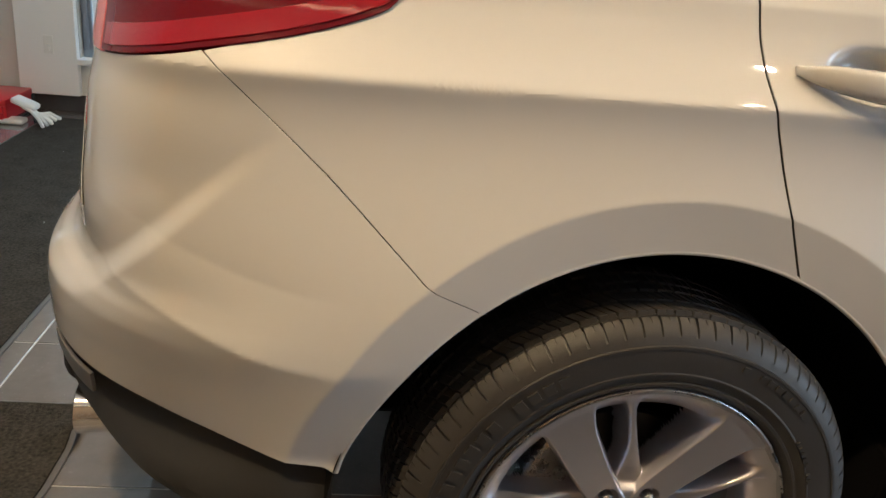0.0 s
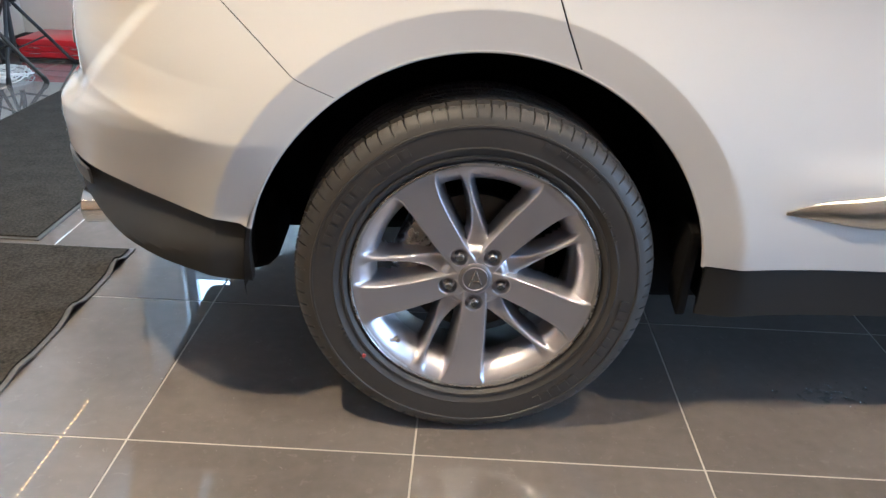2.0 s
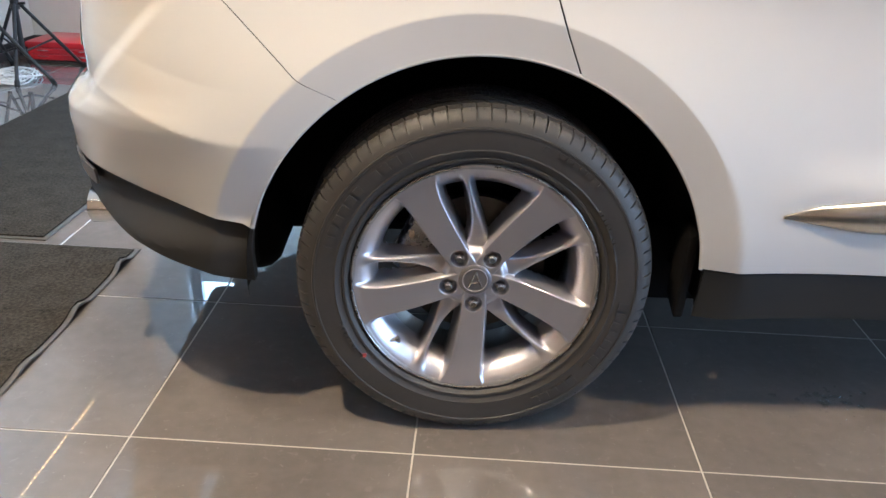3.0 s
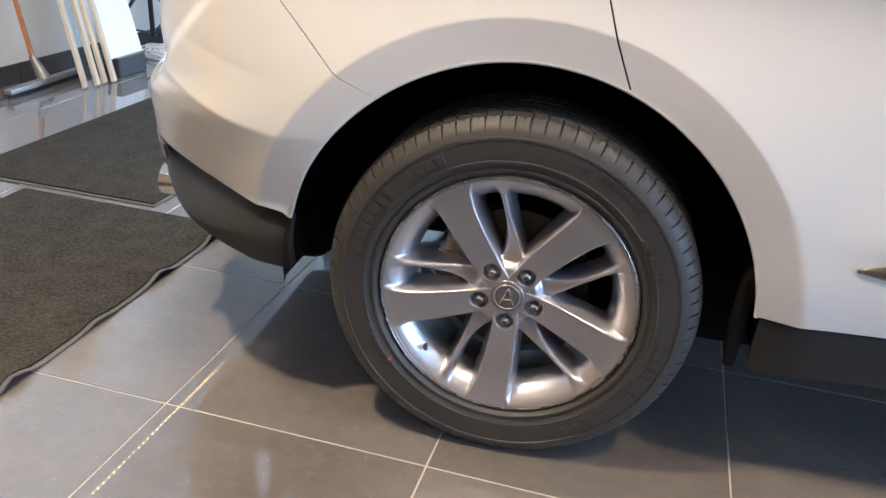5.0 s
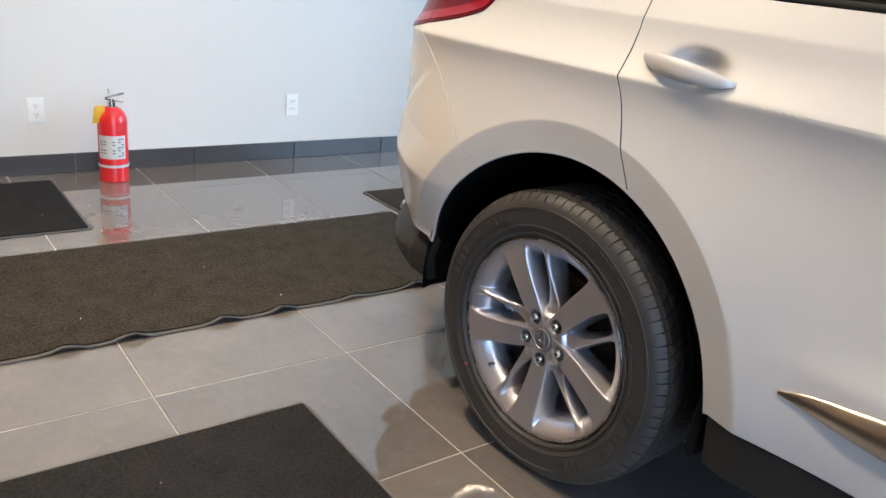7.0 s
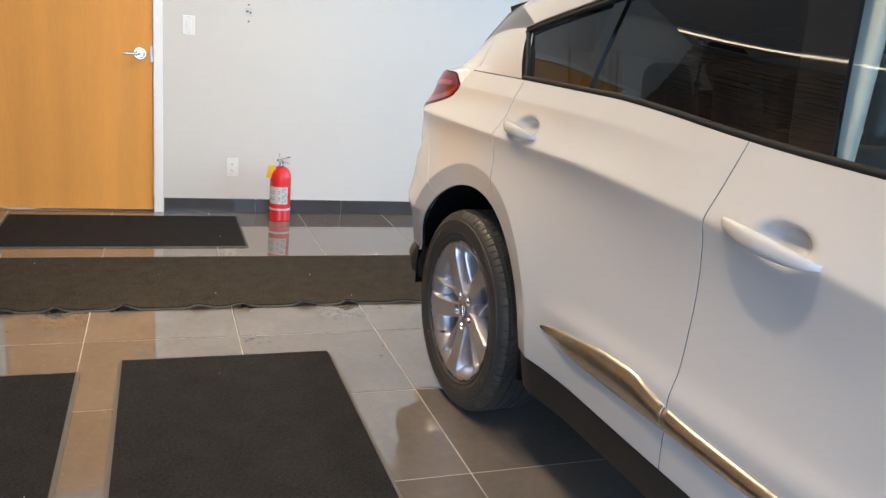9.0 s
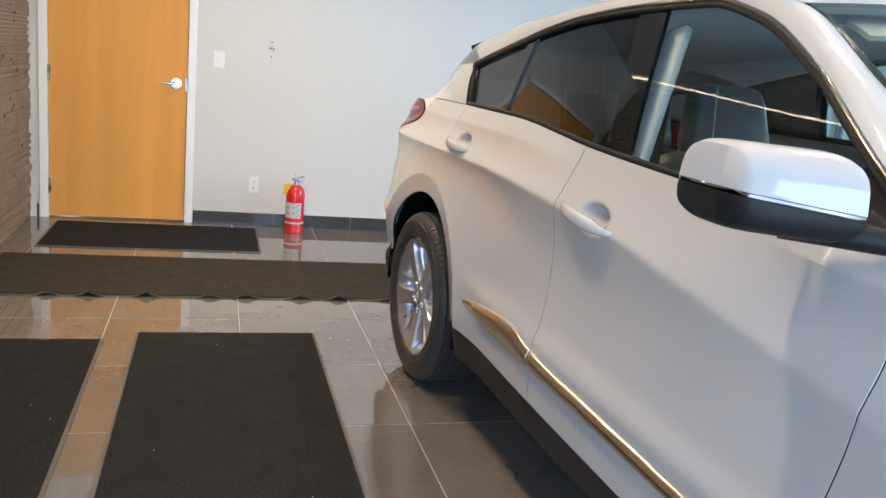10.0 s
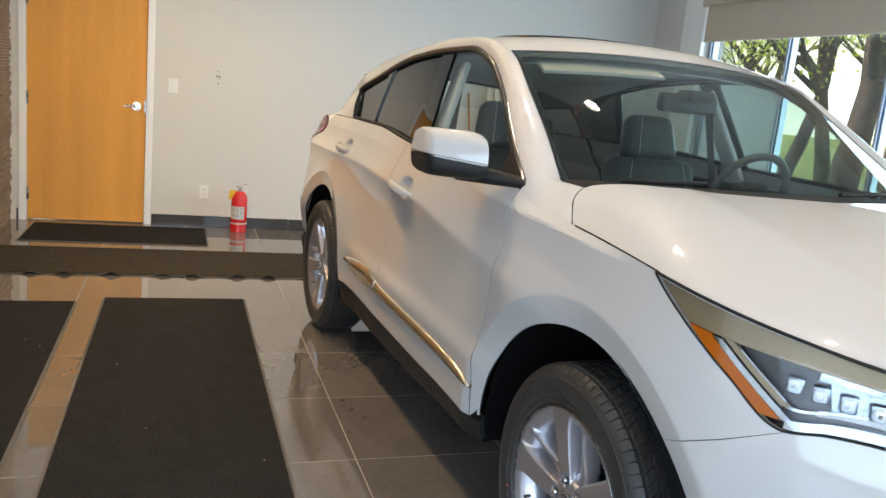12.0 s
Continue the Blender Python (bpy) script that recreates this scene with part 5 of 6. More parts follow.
def cast_face():
    """The cast front of a wheel, as one swept surface: (name, verts, faces, normals) for ring, hub and each spoke."""
    nr, na = 118, 800
    rr = np.linspace(0.034, 0.2478, nr)
    aa = np.arange(na) * 2 * np.pi / na
    r, a = np.meshgrid(rr, aa, indexing="ij")

    def wall(d, ease, steep):
        t = np.maximum(0.0, ease - d)
        return np.where(t < ease, steep * t * t / (2 * ease), steep * (t - ease / 2))

    layers = [tab(r, [(0.03, 0.09), (0.195, 0.080), (0.201, 0.050), (0.206, 0.022), (0.211, 0.006), (0.217, -0.004), (0.224, -0.012), (0.234, -0.021), (0.242, -0.0262), (0.2478, -0.0285)]),
              -0.0095 + wall(0.070 - r, 0.014, 2.6)]
    for i in range(5):
        a0 = -90 + 72 * i
        for rows, ease, steep, crown in (
                ([(0.030, 1, 0.054, -0.0095), (0.075, 0.5, 0.056, -0.0105), (0.105, -0.5, 0.060, -0.0140), (0.150, -1.8, 0.066, -0.0195), (0.195, -3.0, 0.073, -0.0240), (0.228, -4.0, 0.085, -0.0270), (0.2478, -4.5, 0.104, -0.0287)], 0.0035, 7.0, 0.0),
                ([(0.030, -42, 0.074, 0.000), (0.070, -39.5, 0.062, 0.003), (0.095, -37.5, 0.043, 0.004), (0.125, -35, 0.029, -0.002), (0.155, -32.5, 0.022, -0.009), (0.190, -30.3, 0.019, -0.0155), (0.215, -29.2, 0.022, -0.0195), (0.235, -28.6, 0.036, -0.0235), (0.2478, -28.4, 0.060, -0.0287)], 0.0065, 6.0, 0.006)):
            mid = np.radians(a0 + tab(r, [(k[0], k[1]) for k in rows]))
            off = (a - mid + np.pi) % (2 * np.pi) - np.pi
            half = tab(r, [(k[0], k[2] / 2) for k in rows])
            u = r * off / half
            y = tab(r, [(k[0], k[3]) for k in rows]) + crown * np.clip(u, -1.3, 1.3) ** 2
            y = y + wall(half - np.abs(r * off), ease, steep)
            layers.append(np.where(np.abs(off) < 1.3, y, 0.2))
    y = layers[0]
    for q in layers[1:]:
        h = np.maximum(0.007 - np.abs(y - q), 0.0) / 0.007
        y = np.minimum(y, q) - h * h * 0.007 / 4
    # a light blur rounds the kinks, least across the lip
    for k in range(2):
        y = 0.5 * y + 0.25 * (np.roll(y, 1, 1) + np.roll(y, -1, 1))
        y[1:-1] = 0.5 * y[1:-1] + 0.25 * (y[2:] + y[:-2])
    # sunk seats of the nuts
    for i in range(5):
        c = radians(-90 + 72 * i)
        d = np.hypot(r * np.cos(a) - 0.05715 * math.cos(c), r * np.sin(a) - 0.05715 * math.sin(c))
        t = np.clip((0.0188 - d) / 0.0045, 0, 1)
        y = y + 0.017 * t * t * (3 - 2 * t)
    y = np.minimum(y, 0.085)
    p = np.stack([r * np.cos(a), y, r * np.sin(a)], -1)
    n = np.cross(np.roll(p, -1, 1) - np.roll(p, 1, 1), np.gradient(p, axis=0))
    n *= -np.sign(n[..., 1:2] + 1e-12)
    n /= np.linalg.norm(n, axis=-1, keepdims=True) + 1e-12
    best = np.argmin(np.stack(layers, 0), 0)
    best = np.where(r > 0.238, 0, np.where(r < 0.066, 1, best))
    flat, norm = p.reshape(-1, 3), n.reshape(-1, 3)
    out = []
    ii, jj = np.meshgrid(np.arange(nr - 1), np.arange(na), indexing="ij")
    j2 = (jj + 1) % na
    quad = np.stack([ii * na + jj, (ii + 1) * na + jj, (ii + 1) * na + j2, ii * na + j2], -1).reshape(-1, 4)
    own = best[:-1].reshape(-1)
    keep = (flat[:, 1][quad] < 0.048).all(1)
    for k in range(len(layers)):
        f = quad[keep & (own == k)]
        used, inv = np.unique(f, return_inverse=True)
        name = "dish_ring" if k == 0 else "hub_face" if k == 1 else "spoke"
        out.append((name, flat[used], inv.reshape(-1, 4), norm[used], k))
    return out


def wheel_thing():
    """The wheel's face looks to -y; y = 0 is the plane of the nuts."""
    w = new("wheel")
    w.parent = car
    tagged(w, "road wheel with all-season tyre and twin-spoke alloy rim")
    ty = piece("tyre", tyre_mesh(), w, "black all-season tyre", Matrix.Translation((0, 0.075, 0)))
    # raised sidewall marks, left as plain bars
    bm = bmesh.new()
    for a0, count, step, h, r in ((118, 12, 4.4, 0.017, 0.309), (-62, 14, 4.2, 0.017, 0.309), (44, 9, 3.0, 0.009, 0.318), (20, 8, 2.2, 0.006, 0.29), (200, 9, 2.2, 0.006, 0.29)):
        for i in range(count):
            if (i * 7 + count) % 9 == 4:
                continue
            a = radians(a0 + i * step)
            m = Matrix.Translation((r * math.cos(a), -0.1185, r * math.sin(a))) @ Matrix.Rotation(-a, 4, "Y")
            box(bm, -h / 2, h / 2, -0.0018, 0.002, -r * radians(step) * 0.34, r * radians(step) * 0.34, m=m)
    tagged(part("sidewall_marking", bm, M["rubber"], ty, "raised black sidewall marks"), kind="stuff")
    bm = bmesh.new()
    rod(bm, (0, -0.0012, 0), (0, 0.002, 0), 0.0042, seg=12)
    part("paint_dot", bm, M["redmark"], ty, "small red balance dot", m=Matrix.Translation((0.283 * math.cos(radians(-143)), -0.1165, 0.283 * math.sin(radians(-143)))))
    rim = new("rim")
    rim.parent = w
    tagged(rim, "pewter grey five-spoke alloy rim")
    v, f = lathe([(0.2555, -0.016), (0.2565, -0.026), (0.2530, -0.031), (0.2470, -0.030), (0.2410, -0.022), (0.2360, -0.006), (0.2300, 0.012), (0.2210, 0.030), (0.2150, 0.075), (0.2140, 0.14), (0.2300, 0.16), (0.2480, 0.165)], 96, "y")
    piece("rim_barrel", mesh_of("rim_barrel", v, f, M["barrel"], 45), rim, "grey rim lip and barrel")
    # The lip's highlight is built in as a thin bright ring.
    v, f = lathe([(0.2505, -0.0308), (0.2520, -0.0324), (0.2545, -0.0322), (0.2560, -0.0295)], 96, "y")
    piece("lip_edge", mesh_of("lip_edge", v, f, M["steel"], 60), rim, "bright ring standing for the lip's highlight")
    for name, pts, quads, normals, k in cast_face():
        me = bpy.data.meshes.new(name)
        me.from_pydata(pts.tolist(), [], quads.tolist())
        me.materials.append(M["rim"])
        me.update()
        me.shade_smooth()
        me.normals_split_custom_set_from_vertices(normals.tolist())
        piece(name, me, rim, "grey dished ring joining the spokes" if k == 0 else "" if k == 1 else "thin twisted spoke" if k % 2 else "broad flat spoke")
    for i in range(5):
        a0 = -90 + 72 * i
        c, s = 0.05715 * math.cos(radians(a0)), 0.05715 * math.sin(radians(a0))
        bm = bmesh.new()
        rod(bm, (0, 0.01, 0), (0, -0.013, 0), 0.0108, 0.0100, 6)
        rod(bm, (0, -0.013, 0), (0, -0.0185, 0), 0.0085, 0.0060, 16)
        part("lug_nut", bm, M["nut"], rim, "chrome lug nut", 35, Matrix.Translation((c, 0.001, s)))
    v, f = lathe([(0.0, -0.0155), (0.026, -0.0150), (0.033, -0.0130), (0.0355, -0.0100), (0.036, 0.0)], 48, "y")
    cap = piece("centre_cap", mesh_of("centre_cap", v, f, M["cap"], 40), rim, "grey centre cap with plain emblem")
    bm = bmesh.new()
    for x0, z0, x1, z1 in ((-0.013, -0.017, 0.001, 0.020), (0.014, -0.015, 0.001, 0.020), (-0.006, -0.006, 0.010, -0.004)):
        rod(bm, (x0, -0.0158, z0), (x1, -0.0158, z1), 0.0017, 0.0017, 8)
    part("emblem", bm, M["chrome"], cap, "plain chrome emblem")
    v, f = lathe([(0.0245, -0.0153), (0.0252, -0.0168), (0.0262, -0.0168), (0.0268, -0.0150)], 40, "y")
    piece("emblem_ring", mesh_of("emblem_ring", v, f, M["rim"], 40), cap)
    bm = bmesh.new()
    a = radians(-137)
    rod(bm, (0.222 * math.cos(a), 0.01, 0.222 * math.sin(a)), (0.212 * math.cos(a), -0.022, 0.212 * math.sin(a)), 0.0055, 0.0048, 12)
    part("valve_stem", bm, M["steel"], rim, "steel tyre valve with grey cap")
    v, f = lathe([(0.05, 0.052), (0.09, 0.050), (0.095, 0.062), (0.150, 0.064), (0.155, 0.066), (0.155, 0.084), (0.05, 0.086)], 64, "y")
    piece("brake_disc", mesh_of("brake_disc", v, f, M["disc"], 35), w, "grey steel brake disc")
    bm = bmesh.new()
    a = radians(156)
    box(bm, -0.034, 0.034, 0.036, 0.105, -0.072, 0.072, 0.022, 3, Matrix.Translation((0.135 * math.cos(a), 0, 0.135 * math.sin(a))) @ Matrix.Rotation(-a, 4, "Y"))
    cal = part("brake_caliper", bm, M["steel"], w, "grey cast brake caliper", 40)
    for a in (148, 164):
        bm = bmesh.new()
        rod(bm, (0.118 * math.cos(radians(a)), 0.028, 0.118 * math.sin(radians(a))), (0.118 * math.cos(radians(a)), 0.05, 0.118 * math.sin(radians(a))), 0.012, 0.010, 12)
        part("caliper_bolt", bm, M["steel"], cal, smooth=40)
    return w


first = wheel_thing()
first.matrix_basis = pose(0, -0.86, HUB)
for x, side, turn in ((BASE, -1, 19), (0.0, 1, 40), (BASE, 1, 10)):
    copy_thing(first, pose(x, (0.86 if x < 1 else 0.845) * side, HUB, 0, 0, 0 if side < 0 else 180) @ Matrix.Rotation(radians(turn), 4, "Y"))


# ---- mirrors, handles, side trim ----
def blob(pts_fn, n, k):
    verts, faces = [], []
    for i in range(n + 1):
        for j in range(k):
            verts.append(pts_fn(i / n, 2 * math.pi * j / k))
    for i in range(n):
        for j in range(k):
            jj = (j + 1) % k
            faces.append((i * k + j, i * k + jj, (i + 1) * k + jj, (i + 1) * k + j))
    faces.append(tuple(range(k))[::-1])
    faces.append(tuple(n * k + j for j in range(k)))
    return verts, faces


def mirrors():
    for side in (-1, 1):
        mroot = new("door_mirror")
        mroot.parent = car
        tagged(mroot, "white-capped door mirror with black lower shell")
        cx, cz = 2.125, 1.2115

        def shell(u, a, lo, hi, grow=0.0):
            # u from outer end to inner end; a round the section in x and z
            y = lerp(-1.106, -0.951, u)
            e = (1 - abs(2 * u - 1) ** 7.0) ** (1 / 5.0)
            e = max(e, 0.10)
            ca, sa = math.cos(a), math.sin(a)
            sx = math.copysign(abs(ca) ** 0.62, ca) * (0.088 + grow) * (0.75 + 0.25 * e)
            sz = math.copysign(abs(sa) ** 0.62, sa) * (0.0725 + grow) * e
            sx = sx if sx < 0 else sx * 1.1
            z = min(max(sz, lo - 0.014 * (u - 0.5)), hi - 0.014 * (u - 0.5))
            x = cx + sx * (1 - 0.10 * (sz / 0.08)) + 0.112 * (u - 0.5)
            return (x, side * -y * -1 * -1 if side < 0 else -y, cz + z - 0.001 * (u - 0.5))
        for name, lo, hi, material, label in (("mirror_cap", -0.010, 9, "paint", "white mirror cap"), ("mirror_base", -9, -0.018, "clad", "black lower mirror shell"), ("mirror_seam", -0.0165, -0.0115, "chrome", "thin bright mirror line")):
            v, f = blob(lambda u, a: shell(u, a, lo, hi, -0.001 if name == "mirror_seam" else 0.0), 22, 40)
            v = [(p[0], (-abs(p[1])) if side < 0 else abs(p[1]), p[2]) for p in v]
            bm = bmesh.new()
            vs = [bm.verts.new(p) for p in v]
            for g in f:
                bm.faces.new([vs[i] for i in g])
            part(name, bm, M[material], mroot, label, 40)
        bm = a_box(cx - 0.092, cx - 0.086, -1.085, -0.970, cz - 0.055, cz + 0.055, 0.003, 1)
        if side > 0:
            bmesh.ops.scale(bm, vec=(1, -1, 1), verts=bm.verts)
        part("mirror_glass", bm, M["mirror"], mroot, "mirror glass")
        bm = bmesh.new()
        rod(bm, (2.140, -0.995, 1.160), (2.285, -0.872, 1.152), 0.030, 0.019, 20)
        rod(bm, (2.285, -0.872, 1.152), (2.338, -0.852, 1.146), 0.019, 0.010, 20)
        if side > 0:
            bmesh.ops.scale(bm, vec=(1, -1, 1), verts=bm.verts)
        part("mirror_stalk", bm, M["clad"], mroot, "black mirror stalk", 40)
        # triangular sail behind the window's front corner
        def sail(i, j):
            x = lerp(2.14, 2.33, i)
            z = lerp(z_belt(x) + 0.014, max(z_belt(x) + 0.016, z_glass(x) + 0.002), j)
            return (x, -glass_y(x, z) + 0.004, z)
        sheet_part("mirror_sail", sail, 8, 6, side, M["gloss"], "black mirror sail", parent=mroot, depth=0.01)


mirrors()


def handles():
    for side in (-1, 1):
        for x0, x1, z0, z1 in ((0.12, 0.345, 1.068, 1.048), (1.232, 1.50, 1.016, 0.990)):
            h = new("door_handle")
            h.parent = car
            tagged(h, "white pull handle over a painted hollow")

            def grip(u, a):
                x, z = lerp(x0, x1, u), lerp(z0, z1, u)
                base = lerp(flank(x0 - 0.02, z0), flank(x1 + 0.02, z1), u)
                lift = max(0.0, math.sin(math.pi * u)) ** 0.55
                r = 0.0205 * max(0.05, math.sin(math.pi * min(1.0, max(0.0, u)))) ** 0.42
                ca, sa = math.cos(a), math.sin(a)
                ca, sa = math.copysign(abs(ca) ** 0.8, ca), math.copysign(abs(sa) ** 0.8, sa)
                return (x, side * (base + 0.002 + 0.033 * lift + 0.72 * r * ca), z + r * sa)
            v, f = blob(grip, 34, 20)
            bm = bmesh.new()
            vs = [bm.verts.new(p) for p in v]
            for g in f:
                bm.faces.new([vs[i] for i in g])
            part("grip", bm, M["paint"], h, "white handle grip", 50)


handles()


def side_trims():
    lo = table([(0.60, 0.530), (0.80, 0.500), (1.25, 0.505), (1.8, 0.500), (2.258, 0.492)])
    hi = table([(0.60, 0.536), (0.67, 0.556), (0.75, 0.568), (0.95, 0.590), (1.05, 0.592), (1.15, 0.570), (1.30, 0.556), (1.8, 0.545), (2.21, 0.525), (2.258, 0.500)])
    for side in (-1, 1):
        for name, a, b in (("rear_door_trim", 0.598, 1.182), ("front_door_trim", 1.190, 2.258)):
            def pt(i, j):
                x = lerp(a, b, i)
                z = lerp(lo(x), hi(x), j)
                return (x, -flank(x, z) - 0.004 - 0.014 * math.sin(math.pi * j) ** 0.8 * smooth(0.60, 0.75, x), z)
            sheet_part(name, pt, 50, 10, side, M["satin"], "bright chrome lower door trim", depth=0.01, sharp=50)


side_trims()


# ---- the cabin ----
def seat(x, y, name="seat"):
    s = new(name)
    s.parent = car
    s.matrix_basis = Matrix.Translation((x, y, 0))
    tagged(s, "dark grey leather car seat with pale piping")
    part("cushion", a_box(-0.02, 0.50, -0.25, 0.25, 0.62, 0.80, 0.07, 4), M["leather"], s, smooth=60)
    lean = pose(0, 0, 0.72, 0, -14, 0)
    part("backrest", a_box(-0.075, 0.075, -0.24, 0.24, 0.02, 0.60, 0.065, 4, lean), M["leather"], s, smooth=60)
    bm = a_box(-0.055, 0.055, -0.150, 0.150, 0.590, 0.805, 0.045, 4)
    for v in bm.verts:
        v.co.y *= 1 - 1.3 * max(0.0, v.co.z - 0.62)
    bmesh.ops.transform(bm, matrix=lean, verts=bm.verts)
    part("headrest", bm, M["leather"], s, smooth=60)
    for yy in (-0.06, 0.06):
        bm = rod(bmesh.new(), (0, yy, 0.58), (0, yy, 0.67), 0.007)
        bmesh.ops.transform(bm, matrix=lean, verts=bm.verts)
        part("headrest_post", bm, M["chrome"], s, "chrome headrest post")
    for yy in (-0.19, 0.19):
        pts = [lean @ Vector((0.076, yy * (1 - 0.25 * t * t), lerp(0.06, 0.57, t))) for t in [i / 10 for i in range(11)]]
        tube("piping", pts, 0.0022, M["piping"], s, "pale piping")
    pts = [lean @ Vector((0.057, -0.09 + 0.02 * t, lerp(0.61, 0.79, t))) for t in [i / 6 for i in range(7)]]
    tube("piping", pts, 0.002, M["piping"], s, "pale piping")
    return s


def cabin():
    for y in (-0.38, 0.38):
        seat(1.30, y).matrix_basis = Matrix.Translation((1.36, y, -0.125))
    for y in (-0.31, 0.0, 0.31):
        seat(0.42, y).matrix_basis = Matrix.Translation((0.42, y, -0.20)) @ Matrix.Diagonal((1, 0.6, 1, 1))
    bm = bmesh.new()
    box(bm, 2.00, 2.52, -0.74, 0.74, 0.90, 1.06, 0.06, 3)
    box(bm, 2.00, 2.22, -0.74, 0.74, 0.62, 0.98, 0.04, 2)
    box(bm, 2.05, 2.40, 0.18, 0.58, 1.02, 1.12, 0.04, 3)
    part("dashboard", bm, M["cabin"], car, "charcoal dashboard", 50)
    part("cabin_floor", a_box(0.56, 2.2, -0.78, 0.78, 0.42, 0.50, 0.01, 1), M["cabin"], car, "dark cabin floor")
    part("parcel_deck", a_box(-0.62, 0.22, -0.62, 0.62, 0.9, 0.95, 0.01, 1), M["cabin"], car, "dark load cover")
    for side in (-1, 1):
        part("door_card", a_box(0.62, 2.20, side * 0.80, side * 0.76, 0.45, 1.10, 0.01, 1), M["cabin"], car, "dark door lining")
        bm = bmesh.new()
        m = Matrix.Translation((1.37, side * 0.80, 1.10)) @ Matrix.Rotation(radians(side * 22), 4, "X") @ Matrix.Rotation(radians(-15), 4, "Y")
        box(bm, -0.05, 0.05, -0.015, 0.015, 0.0, 0.46, 0.01, 2, m)
        part("pillar_lining", bm, M["headliner"], car, "pale door pillar lining", 50)
        bm = rod(bmesh.new(), (1.36, side * 0.75, 0.8), (1.27, side * 0.655, 1.44), 0.004)
        box(bm, -0.024, 0.024, -0.001, 0.001, 0, 0.66, 0, 1, Matrix.Translation((1.36, side * 0.735, 0.8)) @ Matrix.Rotation(radians(side * 8), 4, "X") @ Matrix.Rotation(radians(-8), 4, "Y"))
        part("seat_belt", bm, M["cabin"], car, "dark seat belt")
        sheet_part("pillar_cover", lambda i, j: pillar_run(lerp(0.69, 0.985, i), lerp(0.06, 1.0, j)), 24, 4, side, M["cabin"], "dark windscreen pillar lining", depth=0.006)
    canopy_part("headliner", 2.2, 6.9, -0.96, 0.96, 24, 24, M["headliner"], "light grey roof lining", lift=-0.045, depth=0.004)
    canopy_part("sun_visor", 7.0, 7.28, -0.86, -0.16, 10, 4, M["headliner"], "pale folded sun visor", lift=-0.03, depth=0.012)
    p = canopy(7.55, 0.0) + Vector((0.03, -0.03, -0.035))
    mir = part("rear_view_mirror", a_box(p.x - 0.13, p.x - 0.085, -0.13, 0.13, p.z - 0.075, p.z - 0.005, 0.018, 3), M["cabin"], car, "black rear view mirror", 50)
    part("mirror_glass", a_box(p.x - 0.1345, p.x - 0.1315, -0.118, 0.118, p.z - 0.064, p.z - 0.016, 0.001, 1), M["mirror"], mir)
    part("sensor_pod", a_box(p.x - 0.11, p.x - 0.02, -0.06, 0.06, p.z - 0.03, p.z + 0.01, 0.015, 2), M["cabin"], mir)
    wheel = new("steering_wheel")
    wheel.parent = car
    wheel.matrix_basis = pose(1.90, 0.37, 1.10, 0, -66, 0)
    tagged(wheel, "black leather steering wheel")
    ring = [(0.183 * math.cos(a), 0.183 * math.sin(a), 0) for a in [2 * math.pi * i / 48 for i in range(49)]]
    tube("wheel_rim", ring, 0.016, M["leather"], wheel)
    bm = bmesh.new()
    box(bm, -0.07, 0.07, -0.08, 0.08, -0.03, 0.02, 0.025, 2)
    box(bm, -0.02, 0.02, -0.17, 0.17, -0.012, 0.008, 0.006, 1)
    box(bm, -0.17, 0.0, -0.02, 0.02, -0.012, 0.008, 0.006, 1)
    part("wheel_hub", bm, M["cabin"], wheel, smooth=50)


cabin()


